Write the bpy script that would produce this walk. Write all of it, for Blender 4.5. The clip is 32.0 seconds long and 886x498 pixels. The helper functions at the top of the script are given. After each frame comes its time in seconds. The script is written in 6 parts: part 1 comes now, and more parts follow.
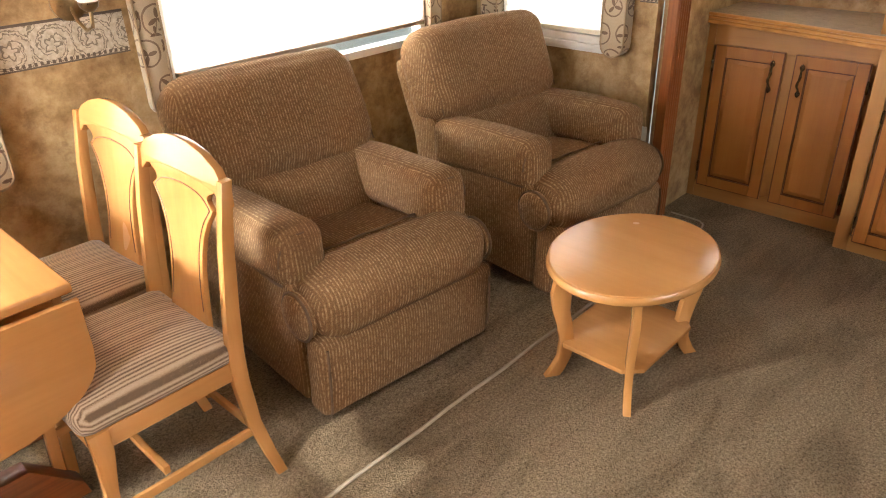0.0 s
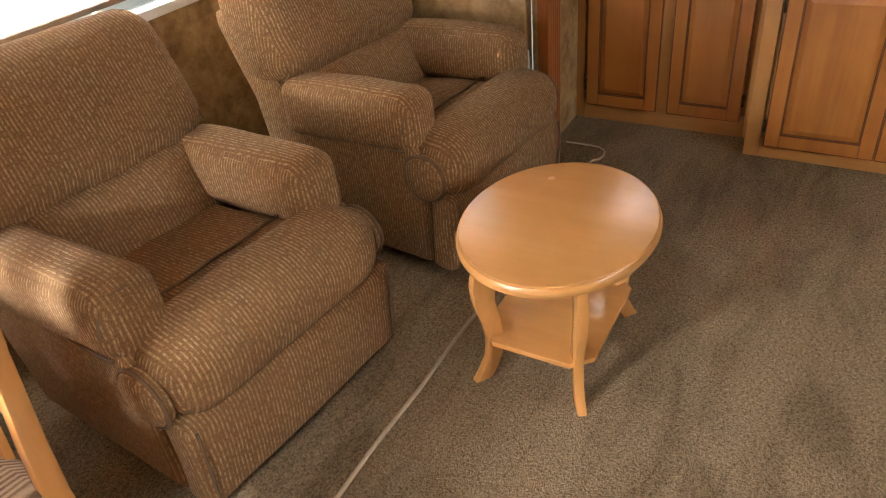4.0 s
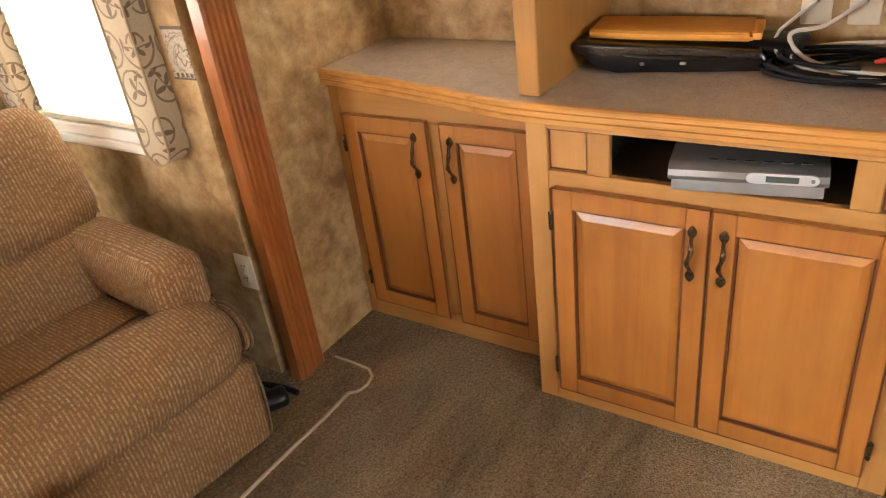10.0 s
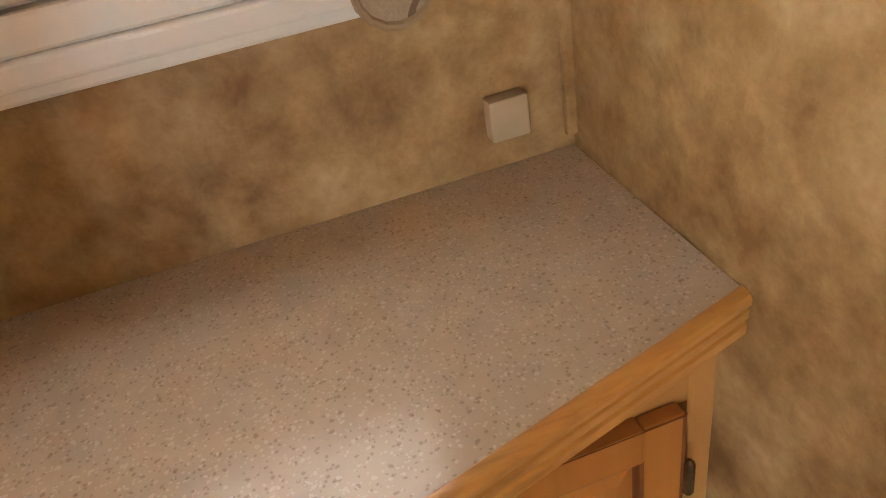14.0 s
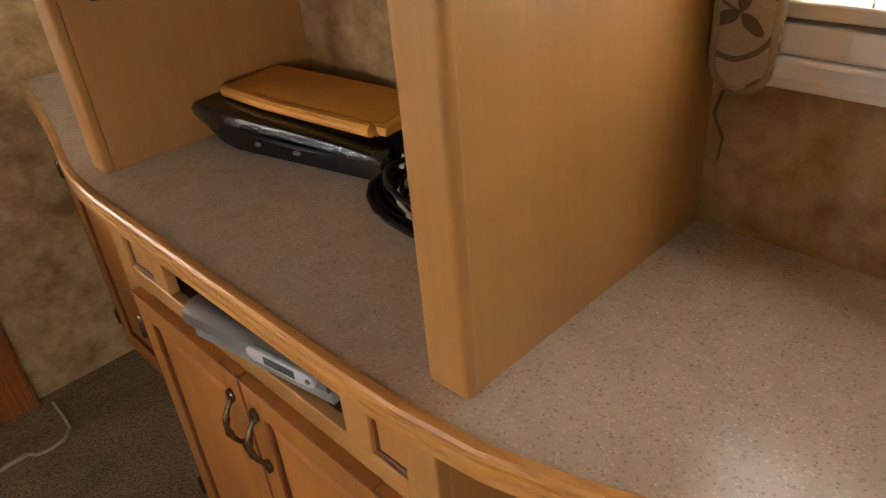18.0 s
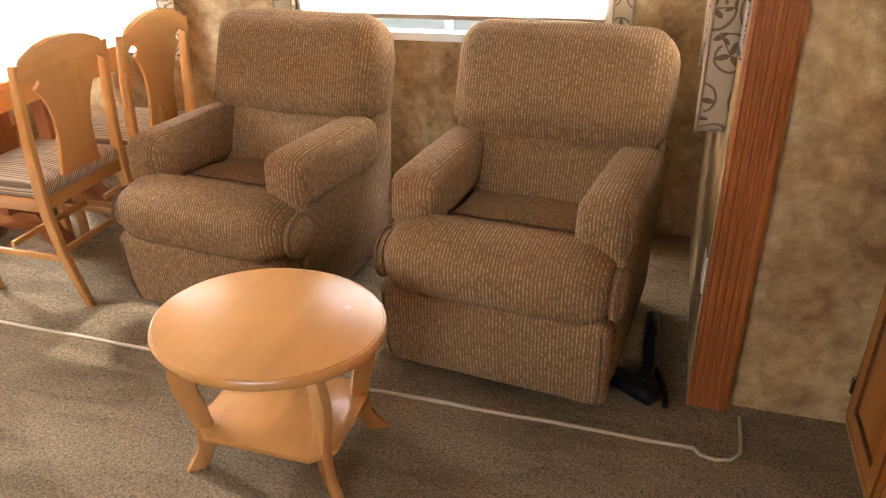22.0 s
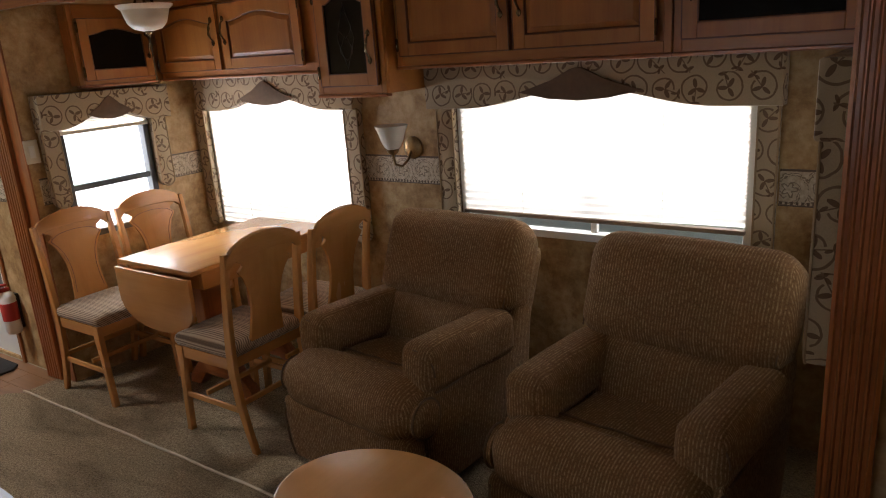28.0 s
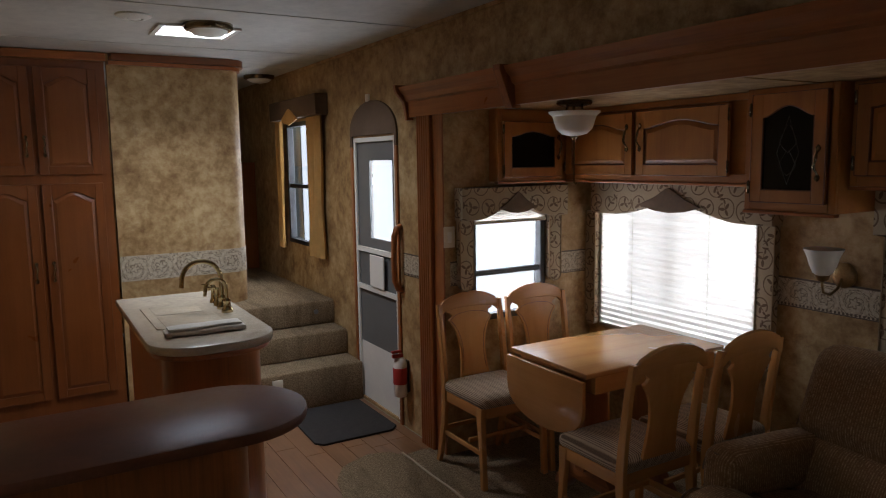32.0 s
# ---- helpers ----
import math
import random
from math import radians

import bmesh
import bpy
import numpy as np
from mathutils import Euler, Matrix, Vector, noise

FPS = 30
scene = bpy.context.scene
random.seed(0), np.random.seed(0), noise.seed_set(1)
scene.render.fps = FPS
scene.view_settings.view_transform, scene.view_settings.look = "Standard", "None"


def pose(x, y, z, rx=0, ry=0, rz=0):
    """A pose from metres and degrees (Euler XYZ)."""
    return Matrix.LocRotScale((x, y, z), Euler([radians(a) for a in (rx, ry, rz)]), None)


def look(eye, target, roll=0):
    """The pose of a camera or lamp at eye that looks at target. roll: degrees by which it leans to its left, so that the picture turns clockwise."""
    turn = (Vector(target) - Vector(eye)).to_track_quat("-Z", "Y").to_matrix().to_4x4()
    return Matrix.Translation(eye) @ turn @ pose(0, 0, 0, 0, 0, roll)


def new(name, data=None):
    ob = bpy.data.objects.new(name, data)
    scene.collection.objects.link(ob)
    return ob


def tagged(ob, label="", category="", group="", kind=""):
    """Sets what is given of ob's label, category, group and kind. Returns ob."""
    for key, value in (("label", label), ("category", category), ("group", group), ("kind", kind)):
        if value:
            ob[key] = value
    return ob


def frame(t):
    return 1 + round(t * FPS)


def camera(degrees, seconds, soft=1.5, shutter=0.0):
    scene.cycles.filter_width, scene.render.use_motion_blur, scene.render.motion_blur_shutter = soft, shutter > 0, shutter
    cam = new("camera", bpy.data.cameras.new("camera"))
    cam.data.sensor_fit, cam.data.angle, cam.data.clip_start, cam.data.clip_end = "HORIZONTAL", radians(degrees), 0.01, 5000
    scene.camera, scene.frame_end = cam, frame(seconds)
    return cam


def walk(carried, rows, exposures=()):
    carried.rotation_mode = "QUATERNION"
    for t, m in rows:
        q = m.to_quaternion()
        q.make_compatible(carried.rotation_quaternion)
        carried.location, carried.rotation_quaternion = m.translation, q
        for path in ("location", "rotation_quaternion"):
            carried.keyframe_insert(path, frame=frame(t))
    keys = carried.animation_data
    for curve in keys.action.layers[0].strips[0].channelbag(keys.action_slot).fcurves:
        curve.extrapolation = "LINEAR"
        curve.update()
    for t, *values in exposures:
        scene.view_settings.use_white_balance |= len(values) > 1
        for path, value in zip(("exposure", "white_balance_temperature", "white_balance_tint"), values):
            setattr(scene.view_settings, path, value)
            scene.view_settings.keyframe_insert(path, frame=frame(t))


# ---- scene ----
cam = camera(63.45, 32.0, 1.0, 0.1)
# seconds, eye, yaw (to the left, from +y), pitch, roll
PATH = [
    (0, -0.255, -0.036, 1.472, -46.18, -27.80, -1.76),
    (0.5, -0.208, -0.013, 1.463, -47.24, -28.42, -2.35),
    (1, -0.164, 0.027, 1.445, -48.14, -29.72, -3.72),
    (1.5, -0.110, 0.079, 1.437, -49.59, -31.37, -4.67),
    (2, -0.055, 0.128, 1.423, -52.01, -31.66, -4.96),
    (2.5, -0.014, 0.187, 1.418, -53.95, -32.40, -5.50),
    (3, 0.017, 0.238, 1.402, -55.90, -33.16, -5.91),
    (3.5, 0.054, 0.283, 1.382, -57.36, -33.67, -6.53),
    (5.5, 0.414, 0.417, 1.464, -54.44, -37.07, -5.83),
    (6, 0.496, 0.436, 1.450, -51.82, -36.96, -5.32),
    (6.5, 0.641, 0.378, 1.405, -47.28, -35.95, -5.70),
    (7, 0.802, 0.337, 1.393, -46.67, -35.44, -5.45),
    (7.5, 0.913, 0.302, 1.391, -45.87, -34.67, -6.25),
    (8, 1.022, 0.250, 1.415, -44.10, -34.05, -6.95),
    (8.5, 1.131, 0.139, 1.441, -42.68, -32.06, -7.01),
    (9, 1.225, 0.028, 1.448, -42.73, -29.73, -7.51),
    (9.5, 1.314, -0.050, 1.429, -47.70, -29.61, -7.18),
    (10, 1.420, -0.126, 1.418, -53.93, -29.30, -7.68),
    (10.5, 1.581, -0.234, 1.436, -57.65, -28.72, -7.42),
    (11, 1.738, -0.343, 1.415, -61.88, -28.53, -8.98),
    (11.5, 1.886, -0.456, 1.356, -67.40, -26.80, -9.00),
    (12, 2.094, -0.590, 1.375, -71.30, -29.00, -10.00),
    (12.5, 2.235, -0.572, 1.310, -82.00, -29.66, -8.00),
    (13, 2.370, -0.606, 1.267, -89.83, -29.80, -8.08),
    (13.5, 2.529, -0.629, 1.270, -95.44, -31.29, -10.30),
    (15.5, 2.751, -0.602, 1.346, -118.29, -44.78, -6.30),
    (16, 2.707, -0.612, 1.290, -110.62, -36.94, -7.10),
    (16.5, 2.677, -0.588, 1.301, -100.05, -35.00, -6.70),
    (17, 2.621, -0.588, 1.297, -86.22, -32.74, -4.40),
    (17.5, 2.544, -0.645, 1.324, -64.35, -31.77, -1.70),
    (18, 2.510, -0.650, 1.389, -42.41, -31.67, -5.20),
    (18.5, 2.405, -0.598, 1.408, -33.18, -29.46, -3.25),
    (19, 2.268, -0.549, 1.415, -26.13, -27.82, -4.81),
    (19.5, 2.173, -0.521, 1.412, -18.97, -27.59, -4.82),
    (20, 2.149, -0.504, 1.410, -12.80, -27.94, -5.39),
    (20.5, 2.214, -0.500, 1.421, -4.56, -27.33, -4.75),
    (21, 2.324, -0.505, 1.430, 4.57, -26.75, -3.72),
    (21.5, 2.375, -0.487, 1.426, 12.93, -28.63, -2.88),
    (22, 2.427, -0.384, 1.402, 18.26, -28.54, -2.09),
    (22.5, 2.434, -0.308, 1.404, 20.08, -29.05, -1.69),
    (23, 2.477, -0.321, 1.405, 24.22, -29.03, -2.35),
    (23.5, 2.556, -0.378, 1.406, 28.88, -28.09, -2.23),
    (24, 2.633, -0.419, 1.418, 31.75, -27.22, -2.82),
    (24.5, 2.693, -0.442, 1.422, 33.97, -26.78, -3.91),
    (26.5, 2.756, -0.389, 1.534, 37.71, -22.48, -7.52),
    (27, 2.754, -0.380, 1.525, 37.10, -20.42, -6.39),
    (27.5, 2.751, -0.369, 1.575, 36.39, -18.60, -5.47),
    (28, 2.740, -0.378, 1.610, 35.30, -15.83, -3.98),
    (28.5, 2.704, -0.424, 1.613, 34.13, -13.25, -2.35),
    (29, 2.714, -0.429, 1.645, 33.88, -11.25, -1.19),
    (29.5, 2.692, -0.451, 1.639, 34.09, -9.07, -0.70),
    (30, 2.672, -0.462, 1.641, 37.92, -8.61, -0.80),
    (30.5, 2.619, -0.486, 1.647, 43.31, -8.55, -0.98),
    (31, 2.548, -0.519, 1.659, 48.57, -8.24, -1.05),
    (31.5, 2.469, -0.574, 1.663, 53.91, -7.72, -0.88),
    (32, 2.381, -0.600, 1.660, 59.70, -7.12, -0.86),
]

EXPOSURES = [(0, 0.08, 5950, 10), (2, 0.02, 6000, 10), (6, 0.02, 6050, 10), (8, 0.12, 6100, 10), (9, 0.35, 6100, 10), (10.5, 0.8, 6150, 10), (11, 0.85, 6200, 10), (12, 0.48, 6150, 10), (13, 0.32, 6150, 10), (16, 0.05, 6150, 10), (17, 0.15, 5950, 10), (17.5, 0.0, 5950, 10), (18, -0.18, 6000, 10), (19, 0.18, 6050, 10), (20, 0.3, 6050, 10), (21, 0.4, 5900, 10), (22, 0.55, 5750, 10), (24.5, 0.35, 5500, 10), (26.5, -0.5, 5600, 10), (27, -1.05, 5650, 10), (27.5, -1.45, 5650, 10), (28, -1.95, 5750, 10), (29, -2.72, 5700, 10), (30, -3.0, 5600, 10), (31, -3.15, 5500, 10), (32, -3.15, 5450, 10)]
walk(cam, [(t, pose(x, y, z, 90 + pitch, 0, yaw) @ pose(0, 0, 0, 0, 0, roll)) for t, x, y, z, yaw, pitch, roll in PATH], EXPOSURES)

# ---------------------------------------------------------------- daylight
world = bpy.data.worlds.new("sky")
scene.world = world
world.use_nodes = True
_bg = world.node_tree.nodes["Background"]
_sky = world.node_tree.nodes.new("ShaderNodeTexSky")
_sky.sky_type, _sky.sun_disc = "NISHITA", False
_sky.sun_elevation, _sky.sun_rotation = radians(42), radians(250)
world.node_tree.links.new(_sky.outputs[0], _bg.inputs[0])
_bg.inputs[1].default_value = 0.12
_sun = new("sun", bpy.data.lights.new("sun", "SUN"))
_sun.data.energy, _sun.data.angle, _sun.data.color = 4.0, radians(0.5), (1.0, 0.95, 0.88)
_sun.matrix_basis = pose(0, 0, 8, 48, 0, 290)


def window_light(name, place, toward, w, h, power, color=(1.0, 0.975, 0.94)):
    """The sky seen through one window: an area lamp in its opening, outside the pane."""
    lamp = new(name, bpy.data.lights.new(name, "AREA"))
    lamp.data.shape, lamp.data.size, lamp.data.size_y = "RECTANGLE", w, h
    lamp.data.energy, lamp.data.color = power, color
    lamp.matrix_basis = look(place, toward)


window_light("daylight_big_window", (1.555, 2.58, 1.27), (1.555, 0.0, 0.95), 1.30, 0.50, 165)
window_light("daylight_table_window", (-0.31, 2.58, 1.25), (-0.31, 0.0, 0.90), 1.05, 0.50, 410)
window_light("daylight_end_window", (-1.07, 1.78, 1.08), (2.0, 1.78, 0.95), 0.56, 0.70, 105)
# Added lamp 1.5 m outdoors: throws a beam of sky through the end window.
window_light("daylight_far_end_window", (-2.45, 2.05, 2.0), (0.9, 1.25, 0.35), 1.0, 0.62, 620)
window_light("daylight_back_end_window", (2.70, 1.93, 1.10), (0.0, 1.93, 0.9), 0.62, 0.66, 14)
window_light("daylight_back_left", (3.45, 1.01, 1.38), (0.0, 1.01, 0.6), 0.46, 0.54, 32)
window_light("daylight_back_right", (3.45, -0.525, 1.38), (0.0, -0.525, 0.6), 0.47, 0.54, 40)
window_light("daylight_sofa_window", (1.52, -2.02, 1.36), (2.0, 1.1, 0.45), 1.4, 0.60, 28)
window_light("daylight_hall_window", (-3.31, 1.50, 1.48), (-3.31, 0.0, 1.48), 0.56, 1.04, 150)
window_light("daylight_door", (-1.88, 1.46, 1.405), (-1.88, 0.20, 1.405), 0.56, 0.60, 140)
window_light("daylight_skylight", (-1.85, 0.295, 2.52), (-1.85, 0.296, 0.0), 0.32, 0.40, 280)

# ---------------------------------------------------------------- node helpers and materials
class Graph:
    """A small wrapper to write a node material in few lines."""

    def __init__(self, name):
        self.mat = bpy.data.materials.new(name)
        self.mat.use_nodes = True
        self.t = self.mat.node_tree
        self.t.nodes.clear()
        self.out = self.t.nodes.new("ShaderNodeOutputMaterial")
        self.co = self.t.nodes.new("ShaderNodeTexCoord")

    def put(self, sock, v):
        if isinstance(v, bpy.types.NodeSocket):
            self.t.links.new(v, sock)
        elif v is not None:
            sock.default_value = v

    def node(self, kind, **ins):
        n = self.t.nodes.new("ShaderNode" + kind)
        for k, v in ins.items():
            self.put(n.inputs[k.replace("_", " ")], v)
        return n

    def math(self, op, a, b=0.0, c=0.0):
        n = self.t.nodes.new("ShaderNodeMath")
        n.operation = op
        for s, v in zip(n.inputs, (a, b, c)):
            self.put(s, v)
        return n.outputs[0]

    def scaled(self, s, src=None):
        n = self.t.nodes.new("ShaderNodeMapping")
        self.put(n.inputs["Vector"], src or self.co.outputs["Object"])
        n.inputs["Scale"].default_value = s
        return n.outputs[0]

    def noise(self, s, scale=1.0, detail=4.0, rough=0.55, warp=0.0, src=None):
        n = self.node("TexNoise", Vector=self.scaled(s, src), Scale=scale, Detail=detail, Roughness=rough, Distortion=warp)
        return n.outputs["Fac"]

    def ramp(self, fac, *stops):
        n = self.t.nodes.new("ShaderNodeValToRGB")
        self.put(n.inputs[0], fac)
        el = n.color_ramp.elements
        while len(el) < len(stops):
            el.new(0.5)
        for e, (p, c) in zip(el, stops):
            e.position = p
            e.color = (*c, 1) if len(c) == 3 else c
        return n.outputs[0]

    def mix(self, fac, a, b, blend="MIX"):
        n = self.t.nodes.new("ShaderNodeMix")
        n.data_type, n.blend_type = "RGBA", blend
        self.put(n.inputs[0], fac)
        for s, v in ((n.inputs[6], a), (n.inputs[7], b)):
            self.put(s, (*v, 1) if isinstance(v, tuple) and len(v) == 3 else v)
        return n.outputs[2]

    def xyz(self, src=None):
        n = self.t.nodes.new("ShaderNodeSeparateXYZ")
        self.put(n.inputs[0], src or self.co.outputs["Object"])
        return n.outputs

    def bump(self, height, strength=0.3, dist=0.002):
        return self.node("Bump", Height=height, Strength=strength, Distance=dist).outputs[0]

    def done(self, color, rough=0.5, bump=None, metal=0.0, spec=0.5, coat=0.0, sheen=0.0, trans=0.0):
        p = self.t.nodes.new("ShaderNodeBsdfPrincipled")
        self.put(p.inputs["Base Color"], (*color, 1) if isinstance(color, tuple) and len(color) == 3 else color)
        self.put(p.inputs["Roughness"], rough)
        self.put(p.inputs["Metallic"], metal)
        self.put(p.inputs["Specular IOR Level"], spec)
        self.put(p.inputs["Coat Weight"], coat)
        self.put(p.inputs["Coat Roughness"], 0.15)
        self.put(p.inputs["Sheen Weight"], sheen)
        self.put(p.inputs["Transmission Weight"], trans)
        if bump is not None:
            self.put(p.inputs["Normal"], bump)
        self.t.links.new(p.outputs[0], self.out.inputs[0])
        return self.mat


def plain(name, color, rough=0.5, metal=0.0, vary=0.12, scale=40.0, bumpy=0.1, coat=0.0, spec=0.5):
    """Paint, plastic or metal with slight unevenness at two scales."""
    g = Graph(name)
    n1, n2 = g.noise((1, 1, 1), scale, 3), g.noise((1, 1, 1), scale * 0.12, 2)
    f = g.math("MULTIPLY_ADD", n2, 0.6, g.math("MULTIPLY", n1, 0.4))
    dark = tuple(c * (1 - vary) for c in color)
    lite = tuple(min(1, c * (1 + vary)) for c in color)
    col = g.ramp(f, (0.3, dark), (0.7, lite))
    r = g.math("MULTIPLY_ADD", n1, 0.12, rough - 0.06)
    return g.done(col, r, g.bump(n1, bumpy, 0.001), metal, spec, coat)


def wood(name, axis, dark, mid, lite, rough=0.3, coat=0.3, figure=1.0, pore=0.22):
    """Varnished wood with grain along one axis."""
    g = Graph(name)
    long, fine = [7.0] * 3, [90.0] * 3
    i = "xyz".index(axis)
    long[i], fine[i] = 0.7, 3.0
    rnd = g.t.nodes.new("ShaderNodeObjectInfo").outputs["Random"]
    shift = g.t.nodes.new("ShaderNodeVectorMath")
    shift.operation = "ADD"
    g.t.links.new(g.co.outputs["Object"], shift.inputs[0])
    comb = g.t.nodes.new("ShaderNodeCombineXYZ")
    for s in comb.inputs:
        g.put(s, g.math("MULTIPLY", rnd, 3.7))
    g.t.links.new(comb.outputs[0], shift.inputs[1])
    a = g.noise(tuple(long), 1.6, 5, 0.6, 1.2 * figure, shift.outputs[0])
    b = g.noise(tuple(fine), 1.0, 3, 0.6, 0.2, shift.outputs[0])
    c = g.noise((1, 1, 1), 3.5, 3, 0.6, 0.4, shift.outputs[0])
    f = g.math("MULTIPLY_ADD", b, pore, g.math("MULTIPLY_ADD", a, 0.65 - pore, g.math("MULTIPLY", c, 0.35)))
    f = g.math("MULTIPLY_ADD", g.math("SUBTRACT", rnd, 0.5), 0.12, f)
    col = g.ramp(f, (0.28, dark), (0.5, mid), (0.74, lite))
    r = g.math("MULTIPLY_ADD", c, 0.12, rough - 0.06)
    return g.done(col, r, g.bump(b, 0.08 * pore, 0.0006), 0, 0.5, coat)


def fabric_stripe(name, base, thread, pitch=0.0102):
    """Ribbed chenille: thin broken pale threads between soft brown ribs, upright on the fronts and on the sides."""
    g = Graph(name)
    x, y, z = g.xyz()
    nx = g.math("ABSOLUTE", g.xyz(g.co.outputs["Normal"])[0])
    side = g.math("GREATER_THAN", nx, 0.72)
    front = g.math("SUBTRACT", 1.0, side)
    across = g.math("ADD", g.math("MULTIPLY", x, front), g.math("MULTIPLY", y, side))
    along = g.math("ADD", g.math("MULTIPLY", y, front), z)

    def field(u, fu, fl, detail):
        comb = g.t.nodes.new("ShaderNodeCombineXYZ")
        g.put(comb.inputs[0], g.math("MULTIPLY", u, fu))
        g.put(comb.inputs[1], g.math("MULTIPLY", along, fl))
        g.put(comb.inputs[2], g.math("MULTIPLY", side, 3.0))
        return g.node("TexNoise", Vector=comb.outputs[0], Scale=1.0, Detail=detail, Roughness=0.6).outputs["Fac"]

    wander = g.math("MULTIPLY_ADD", field(across, 14.0, 9.0, 1.0), 0.9, -0.45)
    ph = g.math("ADD", g.math("DIVIDE", across, pitch), wander)
    lane = g.math("FLOOR", g.math("ADD", ph, 0.25))
    rib = g.math("MULTIPLY_ADD", g.math("SINE", g.math("MULTIPLY", ph, 6.2832)), 0.5, 0.5)
    dash = field(lane, 7.31, 62.0, 2.0)
    grain = field(across, 420.0, 130.0, 2.0)
    fuzz = g.noise((1, 1, 1), 380.0, 3, 0.65)
    big = g.noise((4, 4, 4), 1.0, 3)
    line = g.math("MULTIPLY", g.math("POWER", rib, 2.5), g.math("MAXIMUM", g.math("MULTIPLY_ADD", dash, 3.2, -1.15), 0.0))
    f = g.math("ADD", g.math("MULTIPLY", line, 0.85), g.math("MULTIPLY_ADD", grain, 0.9, -0.27))
    f = g.math("ADD", f, g.math("MULTIPLY_ADD", fuzz, 0.5, -0.25))
    col = g.ramp(f, (0.0, tuple(c * 0.55 for c in base)), (0.30, base), (0.90, thread))
    col = g.mix(g.math("MULTIPLY_ADD", big, 1.2, -0.4), col, g.mix(0.4, col, tuple(c * 1.4 for c in base)))
    slack = g.noise((1, 1, 1.6), 10.0, 2, 0.5, 0.5)
    h = g.math("MULTIPLY_ADD", f, 0.10, g.math("MULTIPLY", slack, 0.8))
    return g.done(col, 0.92, g.bump(h, 0.4, 0.02), 0, 0.1, 0, 0.04)


def wallpaper(name, a, b, c):
    """Sponged paper: soft clouds with uneven brown blotches over them."""
    g = Graph(name)
    big = g.noise((1, 1, 1), 3.6, 5, 0.6, 0.1)
    mid = g.noise((1, 1, 1), 14.0, 6, 0.68, 0.1)
    blot = g.noise((1, 1, 1), 9.0, 6, 0.74, 0.25)
    fine = g.noise((1, 1, 1), 240.0, 2)
    f = g.math("MULTIPLY_ADD", mid, 0.55, g.math("MULTIPLY", big, 0.45))
    col = g.ramp(f, (0.36, a), (0.50, b), (0.62, c))
    stain = g.ramp(blot, (0.54, (0.0, 0.0, 0.0)), (0.68, (1.0, 1.0, 1.0)))
    col = g.mix(g.math("MULTIPLY", stain, 0.55), col, a)
    col = g.mix(g.math("MULTIPLY", fine, 0.18), col, tuple(v * 0.6 for v in b))
    return g.done(col, 0.58, g.bump(g.math("MULTIPLY_ADD", mid, 0.6, fine), 0.10, 0.0006), 0, 0.3)


def carpet(name, a, b, c):
    """Cut pile with strokes of lighter and darker nap."""
    g = Graph(name)
    tuft = g.noise((1, 1, 1), 210.0, 2, 0.6, 0.8)
    mid = g.noise((1, 1, 1), 110.0, 3, 0.6, 0.5)
    nap = g.noise((2.0, 6.5, 1), 1.0, 4, 0.6, 0.9)
    big = g.noise((1, 1, 1), 1.9, 3, 0.6, 0.6)
    f = g.math("MULTIPLY_ADD", mid, 0.42, g.math("MULTIPLY", tuft, 0.58))
    col = g.ramp(f, (0.38, a), (0.49, b), (0.61, c))
    tone = g.math("MULTIPLY_ADD", nap, 0.7, g.math("MULTIPLY", big, 0.3))
    shade = g.ramp(tone, (0.36, (0.66, 0.64, 0.61)), (0.52, (1.0, 1.0, 1.0)), (0.66, (1.12, 1.13, 1.14)))
    col = g.mix(1.0, col, shade, "MULTIPLY")
    return g.done(col, 0.97, g.bump(f, 1.0, 0.02), 0, 0.05, 0, 0.03)


def laminate(name, base, dark, lite):
    """Speckled counter top with flecks of two sizes."""
    g = Graph(name)
    big = g.noise((1, 1, 1), 30.0, 4)
    warp = g.t.nodes.new("ShaderNodeVectorMath")
    warp.operation = "MULTIPLY_ADD"
    g.put(warp.inputs[0], g.node("TexNoise", Vector=g.co.outputs["Object"], Scale=160.0, Detail=2.0).outputs["Color"])
    warp.inputs[1].default_value = (0.004, 0.004, 0.0)
    g.put(warp.inputs[2], g.co.outputs["Object"])
    col = g.ramp(big, (0.35, tuple(c * 0.94 for c in base)), (0.65, tuple(c * 1.05 for c in base)))
    for scale, size, much in ((180.0, 0.34, 0.42), (330.0, 0.42, 0.42)):
        v = g.node("TexVoronoi", Vector=warp.outputs[0], Scale=scale)
        spot = g.math("LESS_THAN", v.outputs["Distance"], size)
        pick = g.xyz(v.outputs["Color"])
        isd = g.math("MULTIPLY", spot, g.math("GREATER_THAN", pick[0], 0.86))
        isl = g.math("MULTIPLY", spot, g.math("LESS_THAN", pick[0], 0.20))
        col = g.mix(g.math("MULTIPLY", isd, much), col, dark)
        col = g.mix(g.math("MULTIPLY", isl, much * 1.3), col, lite)
    return g.done(col, g.math("MULTIPLY_ADD", big, 0.1, 0.15), g.bump(big, 0.03, 0.0004), 0, 0.5)


